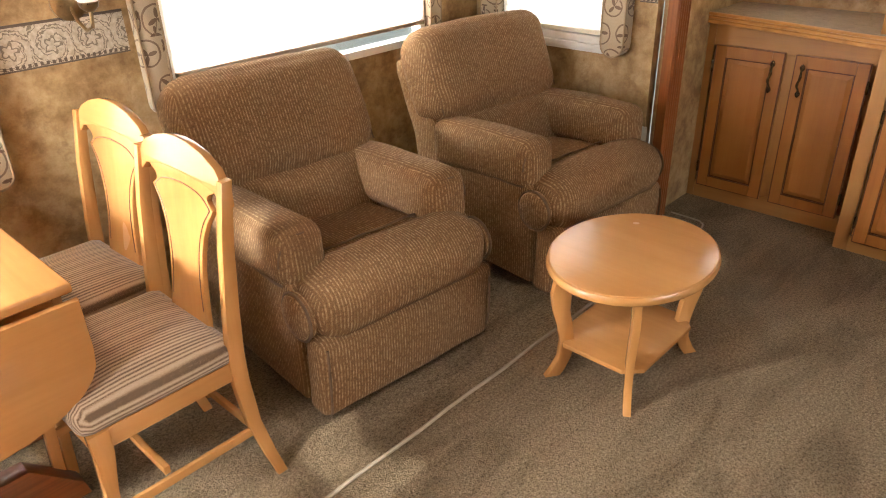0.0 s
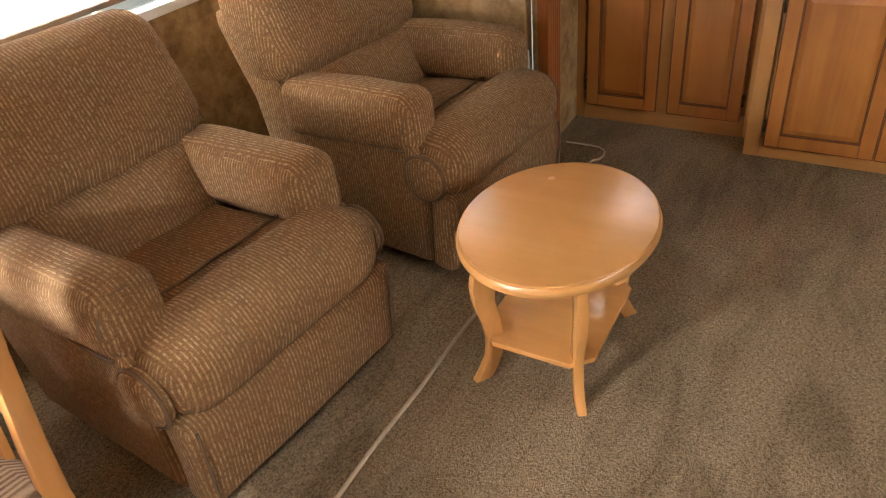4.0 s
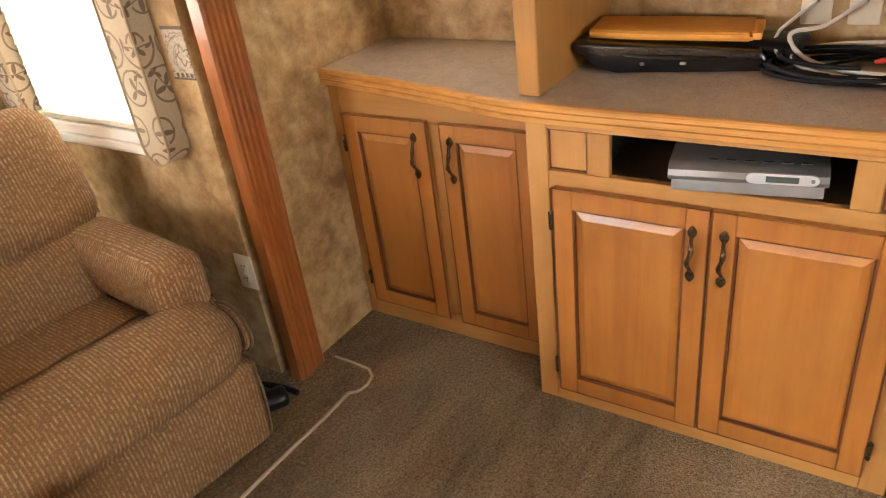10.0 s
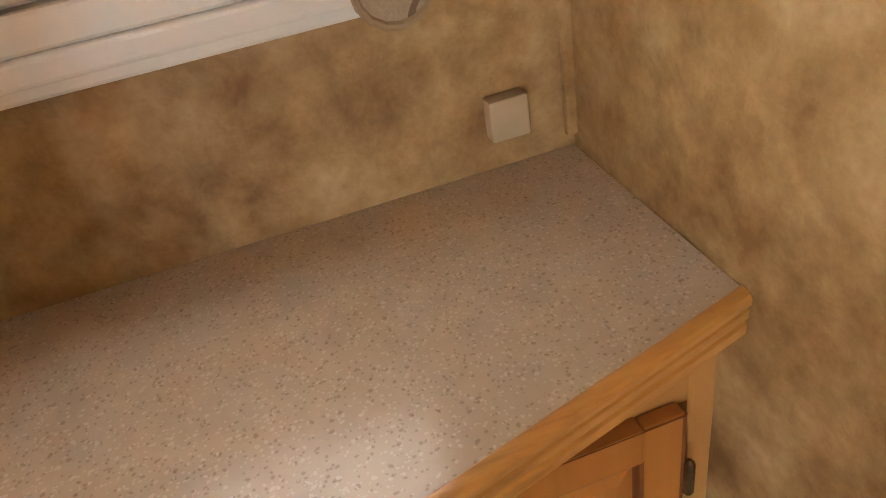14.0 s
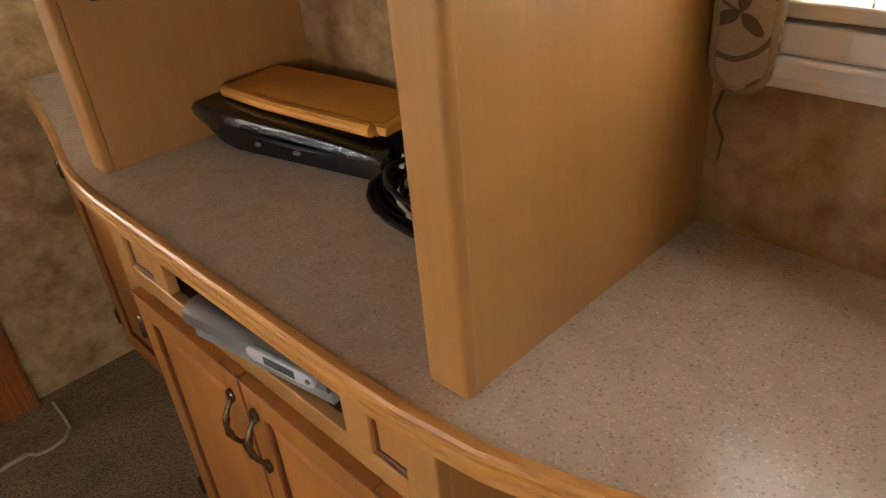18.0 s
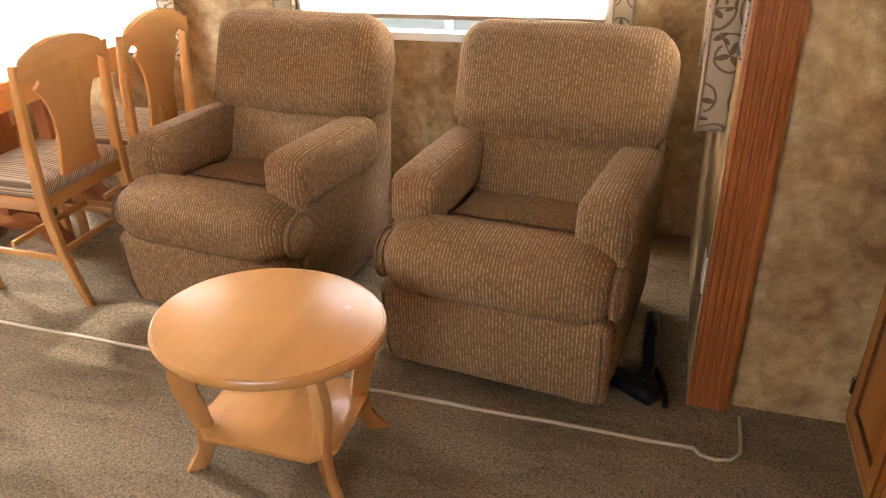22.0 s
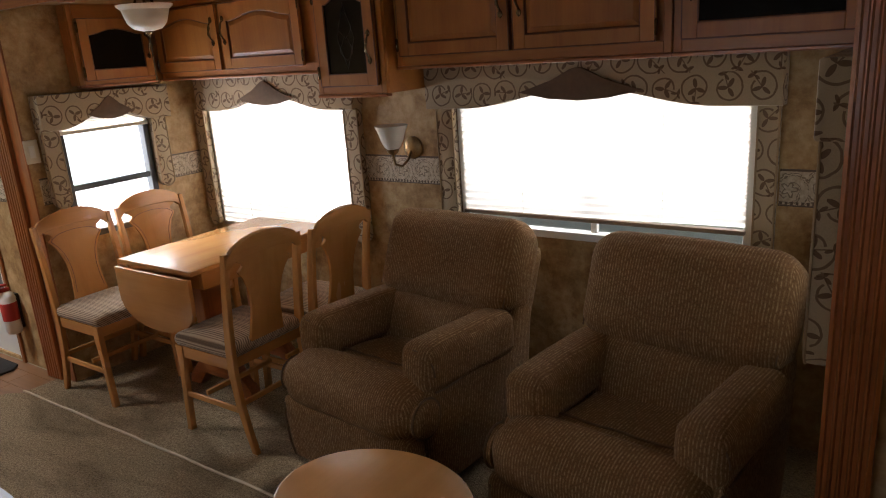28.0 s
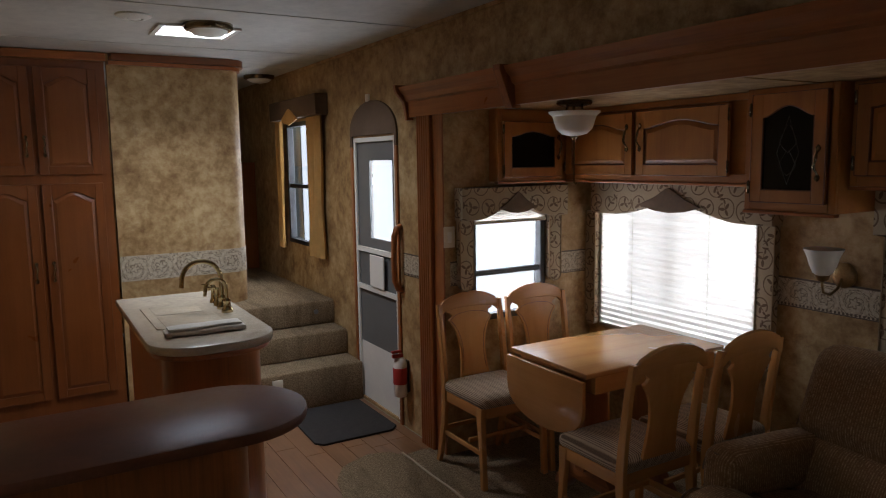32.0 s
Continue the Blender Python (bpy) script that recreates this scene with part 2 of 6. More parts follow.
def scroll_print(name, ground, vine, leaf, u, v, cell=0.16, off=(0.0, 0.0)):
    """Woven cloth with a print of round vines and three-lobed leaves, laid on the axes u and v."""
    g = Graph(name)
    s = g.xyz()
    su = g.math("ADD", s[0], s[1])
    rowid = g.math("FLOOR", g.math("DIVIDE", g.math("ADD", s[v], off[1]), cell))
    half = g.math("MULTIPLY", g.math("MODULO", g.math("ADD", rowid, 40.0), 2.0), 0.5)
    pu = g.math("SUBTRACT", g.math("FRACT", g.math("ADD", g.math("DIVIDE", g.math("ADD", su, off[0] + 40 * cell), cell), half)), 0.5)
    pv = g.math("SUBTRACT", g.math("FRACT", g.math("DIVIDE", g.math("ADD", s[v], off[1] + 40 * cell), cell)), 0.5)
    colid = g.math("FLOOR", g.math("ADD", g.math("DIVIDE", g.math("ADD", su, off[0] + 40 * cell), cell), half))
    rot = g.math("MULTIPLY", g.math("FRACT", g.math("MULTIPLY", g.math("SINE", g.math("MULTIPLY_ADD", colid, 12.9, g.math("MULTIPLY", rowid, 7.82))), 43.7)), 6.2832)
    cr, sr = g.math("COSINE", rot), g.math("SINE", rot)
    ru = g.math("ADD", g.math("MULTIPLY", pu, cr), g.math("MULTIPLY", pv, sr))
    rv = g.math("SUBTRACT", g.math("MULTIPLY", pv, cr), g.math("MULTIPLY", pu, sr))
    wob = g.math("MULTIPLY_ADD", g.noise((1, 1, 1), 18.0, 2), 0.10, -0.05)

    def leaf_at(x, y, size):
        du, dv = g.math("SUBTRACT", ru, x), g.math("SUBTRACT", rv, y)
        r = g.math("ADD", g.math("SQRT", g.math("ADD", g.math("MULTIPLY", du, du), g.math("MULTIPLY", dv, dv))), wob)
        q = g.math("ARCTAN2", dv, du)
        lobes = g.math("MULTIPLY_ADD", g.math("COSINE", g.math("MULTIPLY", q, 3.0)), size * 0.85, size * 0.62)
        return g.math("LESS_THAN", r, g.math("MULTIPLY_ADD", g.math("COSINE", g.math("MULTIPLY", q, 9.0)), size * 0.10, lobes)), r, q

    leafm, rad, ang = leaf_at(0.0, 0.0, 0.20)
    small = leaf_at(-0.42, 0.12, 0.13)[0]
    leafm = g.math("MAXIMUM", leafm, small)
    spiral = g.math("MULTIPLY_ADD", ang, 0.034, 0.40)
    ring = g.math("LESS_THAN", g.math("ABSOLUTE", g.math("SUBTRACT", rad, spiral)), 0.030)
    stem = g.math("MULTIPLY", g.math("LESS_THAN", g.math("ABSOLUTE", g.math("ADD", rv, g.math("MULTIPLY", ru, 0.25))), 0.018), g.math("LESS_THAN", ru, 0.0))
    weave = g.noise((1, 1, 1), 420.0, 2)
    col = g.ramp(weave, (0.3, tuple(c * 0.8 for c in ground)), (0.7, ground))
    col = g.mix(g.math("MULTIPLY", g.math("MAXIMUM", ring, stem), 0.8), col, vine)
    col = g.mix(g.math("MULTIPLY", leafm, 0.85), col, leaf)
    return g.done(col, 0.9, g.bump(weave, 0.4, 0.001), 0, 0.2, 0, 0.2)


def border_print(name, u, mid=None, cell=0.125):
    """Wallpaper border with grey-brown scrolls and rosettes over stone cream."""
    g = Graph(name)
    s = g.xyz()
    mid = BORDER_Z if mid is None else mid
    pu = g.math("SUBTRACT", g.math("FRACT", g.math("DIVIDE", g.math("ADD", s[u], 5.0), cell)), 0.5)
    pv = g.math("DIVIDE", g.math("SUBTRACT", s[2], mid), cell)
    wob = g.math("MULTIPLY_ADD", g.noise((1, 1, 1), 55.0, 3), 0.24, -0.12)
    rad = g.math("ADD", g.math("SQRT", g.math("ADD", g.math("MULTIPLY", pu, pu), g.math("MULTIPLY", pv, pv))), wob)
    ang = g.math("ARCTAN2", pv, pu)
    petal = g.math("MULTIPLY_ADD", g.math("COSINE", g.math("MULTIPLY", ang, 5.0)), 0.05, 0.16)
    rose = g.math("LESS_THAN", g.math("ABSOLUTE", g.math("SUBTRACT", rad, petal)), 0.03)
    curl = g.math("LESS_THAN", g.math("ABSOLUTE", g.math("SUBTRACT", g.math("SINE", g.math("MULTIPLY_ADD", rad, 26.0, g.math("MULTIPLY", ang, 2.0))), 0.6)), 0.28)
    curl = g.math("MULTIPLY", curl, g.math("GREATER_THAN", rad, 0.24))
    n = g.noise((1, 1, 1), 90.0, 3)
    col = g.ramp(n, (0.3, (0.34, 0.275, 0.185)), (0.7, (0.52, 0.44, 0.325)))
    col = g.mix(g.math("MULTIPLY", g.math("MAXIMUM", rose, curl), 0.8), col, (0.13, 0.095, 0.06))
    return g.done(col, 0.6, g.bump(n, 0.2, 0.001), 0, 0.3)


# ---------------------------------------------------------------- mesh helpers
def box(bm, x0, x1, y0, y1, z0, z1, r=0.0, seg=2, m=None):
    vs = bmesh.ops.create_cube(bm, size=1.0)["verts"]
    for v in vs:
        v.co = Vector(((x0 + x1) / 2 + v.co.x * (x1 - x0), (y0 + y1) / 2 + v.co.y * (y1 - y0), (z0 + z1) / 2 + v.co.z * (z1 - z0)))
    if r:
        es = list({e for v in vs for e in v.link_edges})
        made = bmesh.ops.bevel(bm, geom=es, offset=r, segments=seg, affect="EDGES", profile=0.5)
        vs = list({v for f in made["faces"] for v in f.verts})
    if m is not None:
        bmesh.ops.transform(bm, matrix=m, verts=vs)
    return vs


def prism(bm, pts, plane, a, b, r=0.0, m=None):
    """A flat outline given in the plane's two axes, as thick as from a to b along the third."""
    i, j = ("xyz".index(c) for c in plane)
    k = 3 - i - j
    lo, hi = [], []
    for p in pts:
        for lst, w in ((lo, a), (hi, b)):
            c = [0.0] * 3
            c[i], c[j], c[k] = p[0], p[1], w
            lst.append(bm.verts.new(c))
    fs = [bm.faces.new(lo), bm.faces.new(list(reversed(hi)))]
    for n in range(len(pts)):
        q = (n + 1) % len(pts)
        fs.append(bm.faces.new((lo[q], lo[n], hi[n], hi[q])))
    bmesh.ops.recalc_face_normals(bm, faces=fs)
    vs = lo + hi
    if r:
        es = [e for f in fs[:2] for e in f.edges]
        made = bmesh.ops.bevel(bm, geom=es, offset=r, segments=2, affect="EDGES", profile=0.5)
        vs = list({v for f in made["faces"] for v in f.verts} | {v for v in vs if v.is_valid})
    if m is not None:
        bmesh.ops.transform(bm, matrix=m, verts=vs)
    return vs


def rod(bm, pts, rad, n=8, caps=True):
    """A tube along points; rad is a number or one for each point."""
    pts = [Vector(p) for p in pts]
    rads = [rad] * len(pts) if isinstance(rad, (int, float)) else rad
    rings = []
    up = None
    for k, p in enumerate(pts):
        d = (pts[min(k + 1, len(pts) - 1)] - pts[max(k - 1, 0)]).normalized()
        if up is None:
            up = d.orthogonal().normalized()
        up = (up - d * up.dot(d)).normalized()
        side = d.cross(up)
        rings.append([bm.verts.new(p + rads[k] * (math.cos(a) * up + math.sin(a) * side)) for a in (2 * math.pi * q / n for q in range(n))])
    for a, b in zip(rings, rings[1:]):
        for q in range(n):
            bm.faces.new((a[q], a[(q + 1) % n], b[(q + 1) % n], b[q]))
    if caps:
        bm.faces.new(list(reversed(rings[0])))
        bm.faces.new(rings[-1])


def lathe(bm, prof, n=32, at=(0, 0, 0), sx=1.0, sy=1.0):
    """Turn a profile of (radius, height) round the upright axis."""
    rings = []
    for r, z in prof:
        rings.append([bm.verts.new((at[0] + sx * r * math.cos(a), at[1] + sy * r * math.sin(a), at[2] + z)) for a in (2 * math.pi * q / n for q in range(n))])
    for a, b in zip(rings, rings[1:]):
        for q in range(n):
            bm.faces.new((a[q], a[(q + 1) % n], b[(q + 1) % n], b[q]))
    bm.faces.new(list(reversed(rings[0])))
    bm.faces.new(rings[-1])


def cushion(bm, sx, sy, sz, r, puff=(0, 0, 0), n=10, m=None, lump=0.004, seed=0.0):
    """A stuffed block: rounded edges, swollen faces, slight lumps. Centred on its own middle."""
    tmp = bmesh.new()
    bmesh.ops.create_cube(tmp, size=2.0)
    bmesh.ops.subdivide_edges(tmp, edges=tmp.edges[:], cuts=n - 1, use_grid_fill=True)
    half = Vector((sx / 2, sy / 2, sz / 2))
    for v in tmp.verts:
        u = v.co.copy()
        # denser near the edges
        u = Vector([math.copysign(abs(c) ** 0.7, c) for c in u])
        p = Vector([u[i] * half[i] for i in range(3)])
        core = Vector([max(-(half[i] - r), min(half[i] - r, p[i])) for i in range(3)])
        d = p - core
        if d.length > 1e-6:
            p = core + d.normalized() * r if max(abs(c) for c in u) > 0.999 else p
        for i in range(3):
            a, b = [k for k in range(3) if k != i]
            w = (1 - u[a] ** 2) * (1 - u[b] ** 2)
            if abs(u[i]) > 0.5:
                p[i] += math.copysign(puff[i] * w, u[i])
        q = p * 7.0 + Vector((seed, seed * 1.7, -seed))
        p += lump * noise.noise_vector(q)
        v.co = p
    bmesh.ops.recalc_face_normals(tmp, faces=tmp.faces[:])
    if m is not None:
        bmesh.ops.transform(tmp, matrix=m, verts=tmp.verts[:])
    me = bpy.data.meshes.new("tmp")
    tmp.to_mesh(me)
    tmp.free()
    bm.from_mesh(me)
    bpy.data.meshes.remove(me)


def mesh_of(name, bm, material, smooth=True, angle=35):
    me = bpy.data.meshes.new(name)
    bm.to_mesh(me)
    bm.free()
    me.materials.append(material)
    if smooth:
        me.polygons.foreach_set("use_smooth", [True] * len(me.polygons))
        me.set_sharp_from_angle(angle=radians(angle))
    return me


def smooth_line(pts, n):
    """A soft curve through the points, n steps for each."""
    out = []
    P = [Vector(p) for p in pts]
    for k in range(len(P) - 1):
        a, b, c, d = P[max(k - 1, 0)], P[k], P[k + 1], P[min(k + 2, len(P) - 1)]
        for i in range(n):
            u = i / n
            out.append(0.5 * (2 * b + (c - a) * u + (2 * a - 5 * b + 4 * c - d) * u * u + (3 * b - a - 3 * c + d) * u ** 3))
    return [tuple(v) for v in out] + [tuple(P[-1])]


def part(name, bm, material, parent=None, label="", at=None, smooth=True, angle=35):
    """Link a bmesh as one mesh object under a thing or a part."""
    ob = new(name, mesh_of(name, bm, material, smooth, angle))
    if at is not None:
        ob.matrix_basis = at
    if parent is not None:
        ob.parent = parent
    return tagged(ob, label) if label else ob


def again(src, parent, m, name=None):
    """Another part on the same mesh."""
    ob = new(name or src.name.split(".")[0], src.data)
    ob.parent, ob.matrix_basis = parent, m
    return ob


def thing(name, label, category, m=None, group="", kind=""):
    ob = new(name)
    ob.empty_display_size = 0.1
    if m is not None:
        ob.matrix_basis = m
    return tagged(ob, label, category, group, kind)


def structure(name, bm, material, label="", smooth=False, parent=None):
    ob = part(name, bm, material, parent, smooth=smooth)
    return tagged(ob, label, "", "", "structure") if parent is None else ob


def wall_panel(bm, axis, at, thick, a0, a1, z0, z1, holes=()):
    """A wall across one axis with thickness and holes (a0, a1, z0, z1) that go through it."""
    cuts_a = sorted({a0, a1, *(h[0] for h in holes), *(h[1] for h in holes)})
    cuts_z = sorted({z0, z1, *(h[2] for h in holes), *(h[3] for h in holes)})
    for p, q in zip(cuts_a, cuts_a[1:]):
        for s, t in zip(cuts_z, cuts_z[1:]):
            mid = ((p + q) / 2, (s + t) / 2)
            if any(h[0] < mid[0] < h[1] and h[2] < mid[1] < h[3] for h in holes):
                continue
            lo, hi = sorted((at, at + thick))
            if axis == "x":
                box(bm, lo, hi, p, q, s, t)
            else:
                box(bm, p, q, lo, hi, s, t)
    bmesh.ops.remove_doubles(bm, verts=bm.verts[:], dist=1e-5)
    seen = {}
    for f in bm.faces:
        seen.setdefault(tuple(sorted(v.index for v in f.verts)), []).append(f)
    dead = [f for fs in seen.values() if len(fs) > 1 for f in fs]
    if dead:
        bmesh.ops.delete(bm, geom=dead, context="FACES_ONLY")

# ---------------------------------------------------------------- the materials of this place
BORDER_Z = 1.03
M_WALL = wallpaper("wallpaper_tan", (0.175, 0.090, 0.030), (0.365, 0.232, 0.095), (0.520, 0.375, 0.190))
M_CARPET = carpet("carpet_taupe", (0.135, 0.090, 0.046), (0.270, 0.190, 0.104), (0.400, 0.295, 0.178))
M_BIND = plain("carpet_binding", (0.42, 0.33, 0.22), 0.9)
M_CEIL = wallpaper("ceiling_vinyl", (0.46, 0.44, 0.40), (0.53, 0.51, 0.46), (0.58, 0.56, 0.50))
M_OAK = {a: wood("oak_trim_" + a, a, (0.136, 0.038, 0.008), (0.276, 0.088, 0.020), (0.368, 0.132, 0.034), 0.3, 0.3, 1.0, 0.4) for a in "xyz"}
M_EDGE = {a: wood("oak_edge_" + a, a, (0.22, 0.085, 0.015), (0.48, 0.22, 0.048), (0.62, 0.32, 0.08), 0.34, 0.25, 0.2, 0.5) for a in "xyz"}
M_MAPLE = {a: wood("maple_cabinet_" + a, a, (0.217, 0.069, 0.009), (0.338, 0.126, 0.019), (0.420, 0.177, 0.033), 0.42, 0.12, 0.5, 0.16) for a in "xyz"}
M_PINE = {a: wood("maple_honey_" + a, a, (0.372, 0.164, 0.043), (0.474, 0.224, 0.064), (0.539, 0.272, 0.086), 0.25, 0.3, 0.2, 0.09) for a in "xyz"}
M_FRAME = {a: wood("maple_pale_" + a, a, (0.310, 0.139, 0.031), (0.404, 0.196, 0.050), (0.473, 0.245, 0.071), 0.42, 0.12, 0.5, 0.18) for a in "xyz"}
# Slot floor wood, darkened in its colour for the shade in there.
M_SHADED_SHELF = {a: wood("dark_shelf_" + a, a, (0.03, 0.014, 0.006), (0.05, 0.024, 0.010), (0.07, 0.035, 0.015), 0.4, 0.1) for a in "y"}
# Darkened maple: the pantry's shade put into colour; also the dark crown.
M_DARKMAPLE = {a: wood("cherry_maple_" + a, a, (0.108, 0.030, 0.006), (0.160, 0.049, 0.010), (0.208, 0.072, 0.018), 0.3, 0.3, 0.5) for a in "xyz"}
M_FAUCET = plain("polished_brass", (0.42, 0.34, 0.18), 0.16, 1.0, 0.15, 90, 0.02)
M_CASE = plain("black_case_nylon", (0.004, 0.004, 0.005), 0.3, 0, 0.3, 40, 1.0, 0.0, 0.25)
M_GLOSSBAG = plain("black_glossy_vinyl", (0.004, 0.004, 0.005), 0.14, 0, 0.3, 55, 2.5, 0.3, 0.5)
M_LEAD = plain("dull_lead", (0.07, 0.065, 0.06), 0.5, 0.6)
M_GLAZE = plain("brown_glaze", (0.13, 0.040, 0.010), 0.4, 0, 0.35, 30)
M_TWEED = fabric_stripe("chenille_brown", (0.212, 0.119, 0.051), (0.400, 0.275, 0.145))
M_SEAT = None
M_COUNTER = laminate("counter_speckled_taupe", (0.52, 0.425, 0.33), (0.20, 0.14, 0.10), (0.66, 0.59, 0.50))
M_ISLE = laminate("counter_speckled_cream", (0.50, 0.42, 0.31), (0.25, 0.18, 0.11), (0.7, 0.64, 0.54))
M_BARTOP = plain("bar_top_brown", (0.14, 0.052, 0.025), 0.32, 0, 0.2, 60, 0.03, 0.0, 0.2)
M_WHITE = plain("white_vinyl", (0.74, 0.71, 0.64), 0.4, 0, 0.05)
M_IVORY = plain("ivory_plastic", (0.66, 0.60, 0.46), 0.4, 0, 0.05)
M_BLACK = plain("black_plastic", (0.010, 0.010, 0.011), 0.45, 0, 0.2)
# Near-black colour that stands in for the shade inside the slot.
M_SLOT_SHADE = plain("dark_inside", (0.006, 0.005, 0.004), 0.8)
M_SILVER = plain("silver_plastic", (0.22, 0.215, 0.21), 0.36, 0.7, 0.02, 20, 0.0)
M_BRASS = plain("antique_brass", (0.30, 0.21, 0.10), 0.3, 0.9, 0.3, 120)
M_BRONZE = plain("bronze_pull", (0.20, 0.155, 0.09), 0.2, 0.9, 0.6, 150)
M_FROST = plain("frosted_glass", (0.78, 0.76, 0.68), 0.35, 0, 0.08, 25)
M_ENVELOPE = plain("manila_envelope", (0.60, 0.275, 0.035), 0.6, 0, 0.16, 24, 0.9)
M_CABLE = plain("black_cable", (0.006, 0.006, 0.007), 0.5, 0, 0.2, 60, 0.1, 0.0, 0.2)
M_WCABLE = plain("white_cable", (0.62, 0.60, 0.55), 0.45)
M_VALBR = plain("brown_velvet", (0.115, 0.072, 0.042), 0.95, 0, 0.25, 50, 0.3)
M_GOLD = plain("gold_curtain", (0.46, 0.27, 0.075), 0.75, 0, 0.25, 14, 0.3)
M_DOOR = plain("door_grey", (0.13, 0.13, 0.125), 0.5, 0, 0.1)
M_CREAMPAD = plain("cream_towel", (0.55, 0.50, 0.42), 0.9, 0, 0.1, 90, 0.5)
M_RED = plain("red_label", (0.40, 0.03, 0.025), 0.5)
M_MAT = plain("dark_doormat", (0.022, 0.017, 0.014), 0.95, 0, 0.3, 200, 0.8)
M_SHEET = plain("white_plastic_sheet", (0.62, 0.62, 0.66), 0.42, 0, 0.08, 14, 1.0)
M_CLOTH = {"xz": scroll_print("vine_cloth_xz", (0.42, 0.33, 0.21), (0.115, 0.066, 0.034), (0.10, 0.055, 0.028), 0, 2, 0.112),
           "yz": scroll_print("vine_cloth_yz", (0.42, 0.33, 0.21), (0.115, 0.066, 0.034), (0.10, 0.055, 0.028), 1, 2, 0.112)}
M_BORDER = {"xz": border_print("border_paper_xz", 0), "yz": border_print("border_paper_yz", 1), "bath": border_print("border_paper_bath", 1, BORDER_Z - 0.085, 0.165)}


def stripe_seat():
    g = Graph("seat_stripe")
    x, y, z = g.xyz()
    s = g.math("SINE", g.math("MULTIPLY", g.math("ADD", x, z), 6.2832 / 0.0118))
    s2 = g.math("SINE", g.math("MULTIPLY", g.math("ADD", x, z), 6.2832 / 0.05))
    w = g.noise((1, 1, 1), 380.0, 2)
    f = g.math("MULTIPLY_ADD", s, 0.24, g.math("MULTIPLY_ADD", s2, 0.06, g.math("MULTIPLY_ADD", w, 0.6, 0.18)))
    col = g.ramp(f, (0.22, (0.12, 0.074, 0.04)), (0.46, (0.31, 0.215, 0.13)), (0.74, (0.46, 0.35, 0.235)))
    return g.done(col, 0.92, g.bump(w, 0.5, 0.001), 0, 0.2, 0, 0.2)


def shade_cloth():
    """Pleated shade: daylight comes through it."""
    g = Graph("pleated_shade")
    n = g.noise((3, 3, 40), 1.0, 3)
    col = g.ramp(n, (0.3, (0.74, 0.67, 0.58)), (0.7, (0.85, 0.80, 0.72)))
    d = g.node("BsdfDiffuse", Color=col)
    t = g.node("BsdfTranslucent", Color=col)
    m = g.node("MixShader", Fac=0.55)
    g.t.links.new(d.outputs[0], m.inputs[1])
    g.t.links.new(t.outputs[0], m.inputs[2])
    g.t.links.new(m.outputs[0], g.out.inputs[0])
    return g.mat


def clear_glass(name, tint=(1, 1, 1), rough=0.0):
    g = Graph(name)
    n = g.noise((1, 1, 1), 6.0, 2)
    p = g.node("BsdfGlass", Color=(*tint, 1), IOR=1.45, Roughness=rough)
    g.put(p.inputs["Normal"], g.bump(n, 0.02, 0.001))
    g.t.links.new(p.outputs[0], g.out.inputs[0])
    return g.mat


M_SEAT = stripe_seat()
M_SHADE = shade_cloth()
M_GLASS = clear_glass("window_glass")
M_DARKGLASS = plain("dark_cabinet_glass", (0.006, 0.005, 0.004), 0.1, 0, 0.1, 10, 0.0, 0.0, 0.12)

# ---------------------------------------------------------------- the plan, in metres
XR, YW, YR = 3.33, 1.37, -0.95            # back wall of the coach, its two side walls
SX0, SX1, SY, SZ = -0.95, 2.58, 2.40, 1.93  # the slide-out room: ends, outer wall, ceiling
CZ = 2.39                                 # ceiling
T = 0.05                                  # wall thickness

W_BIG = (0.91, 2.20, 0.76, 1.46)
W_TABLE = (-0.855, 0.245, 0.64, 1.46)
W_END = (1.52, 2.04, 0.75, 1.40)
W_REAR = (1.64, 2.22, 0.80, 1.40)
W_BACKL = (0.80, 1.22, 1.155, 1.62)
W_BACKR = (-0.74, -0.31, 1.155, 1.62)
W_HALL = (-3.58, -3.05, 0.98, 1.98)
W_SOFA = (0.80, 2.25, 0.85, 1.50)
DOOR = (-2.17, -1.54, 0.02, 1.81)


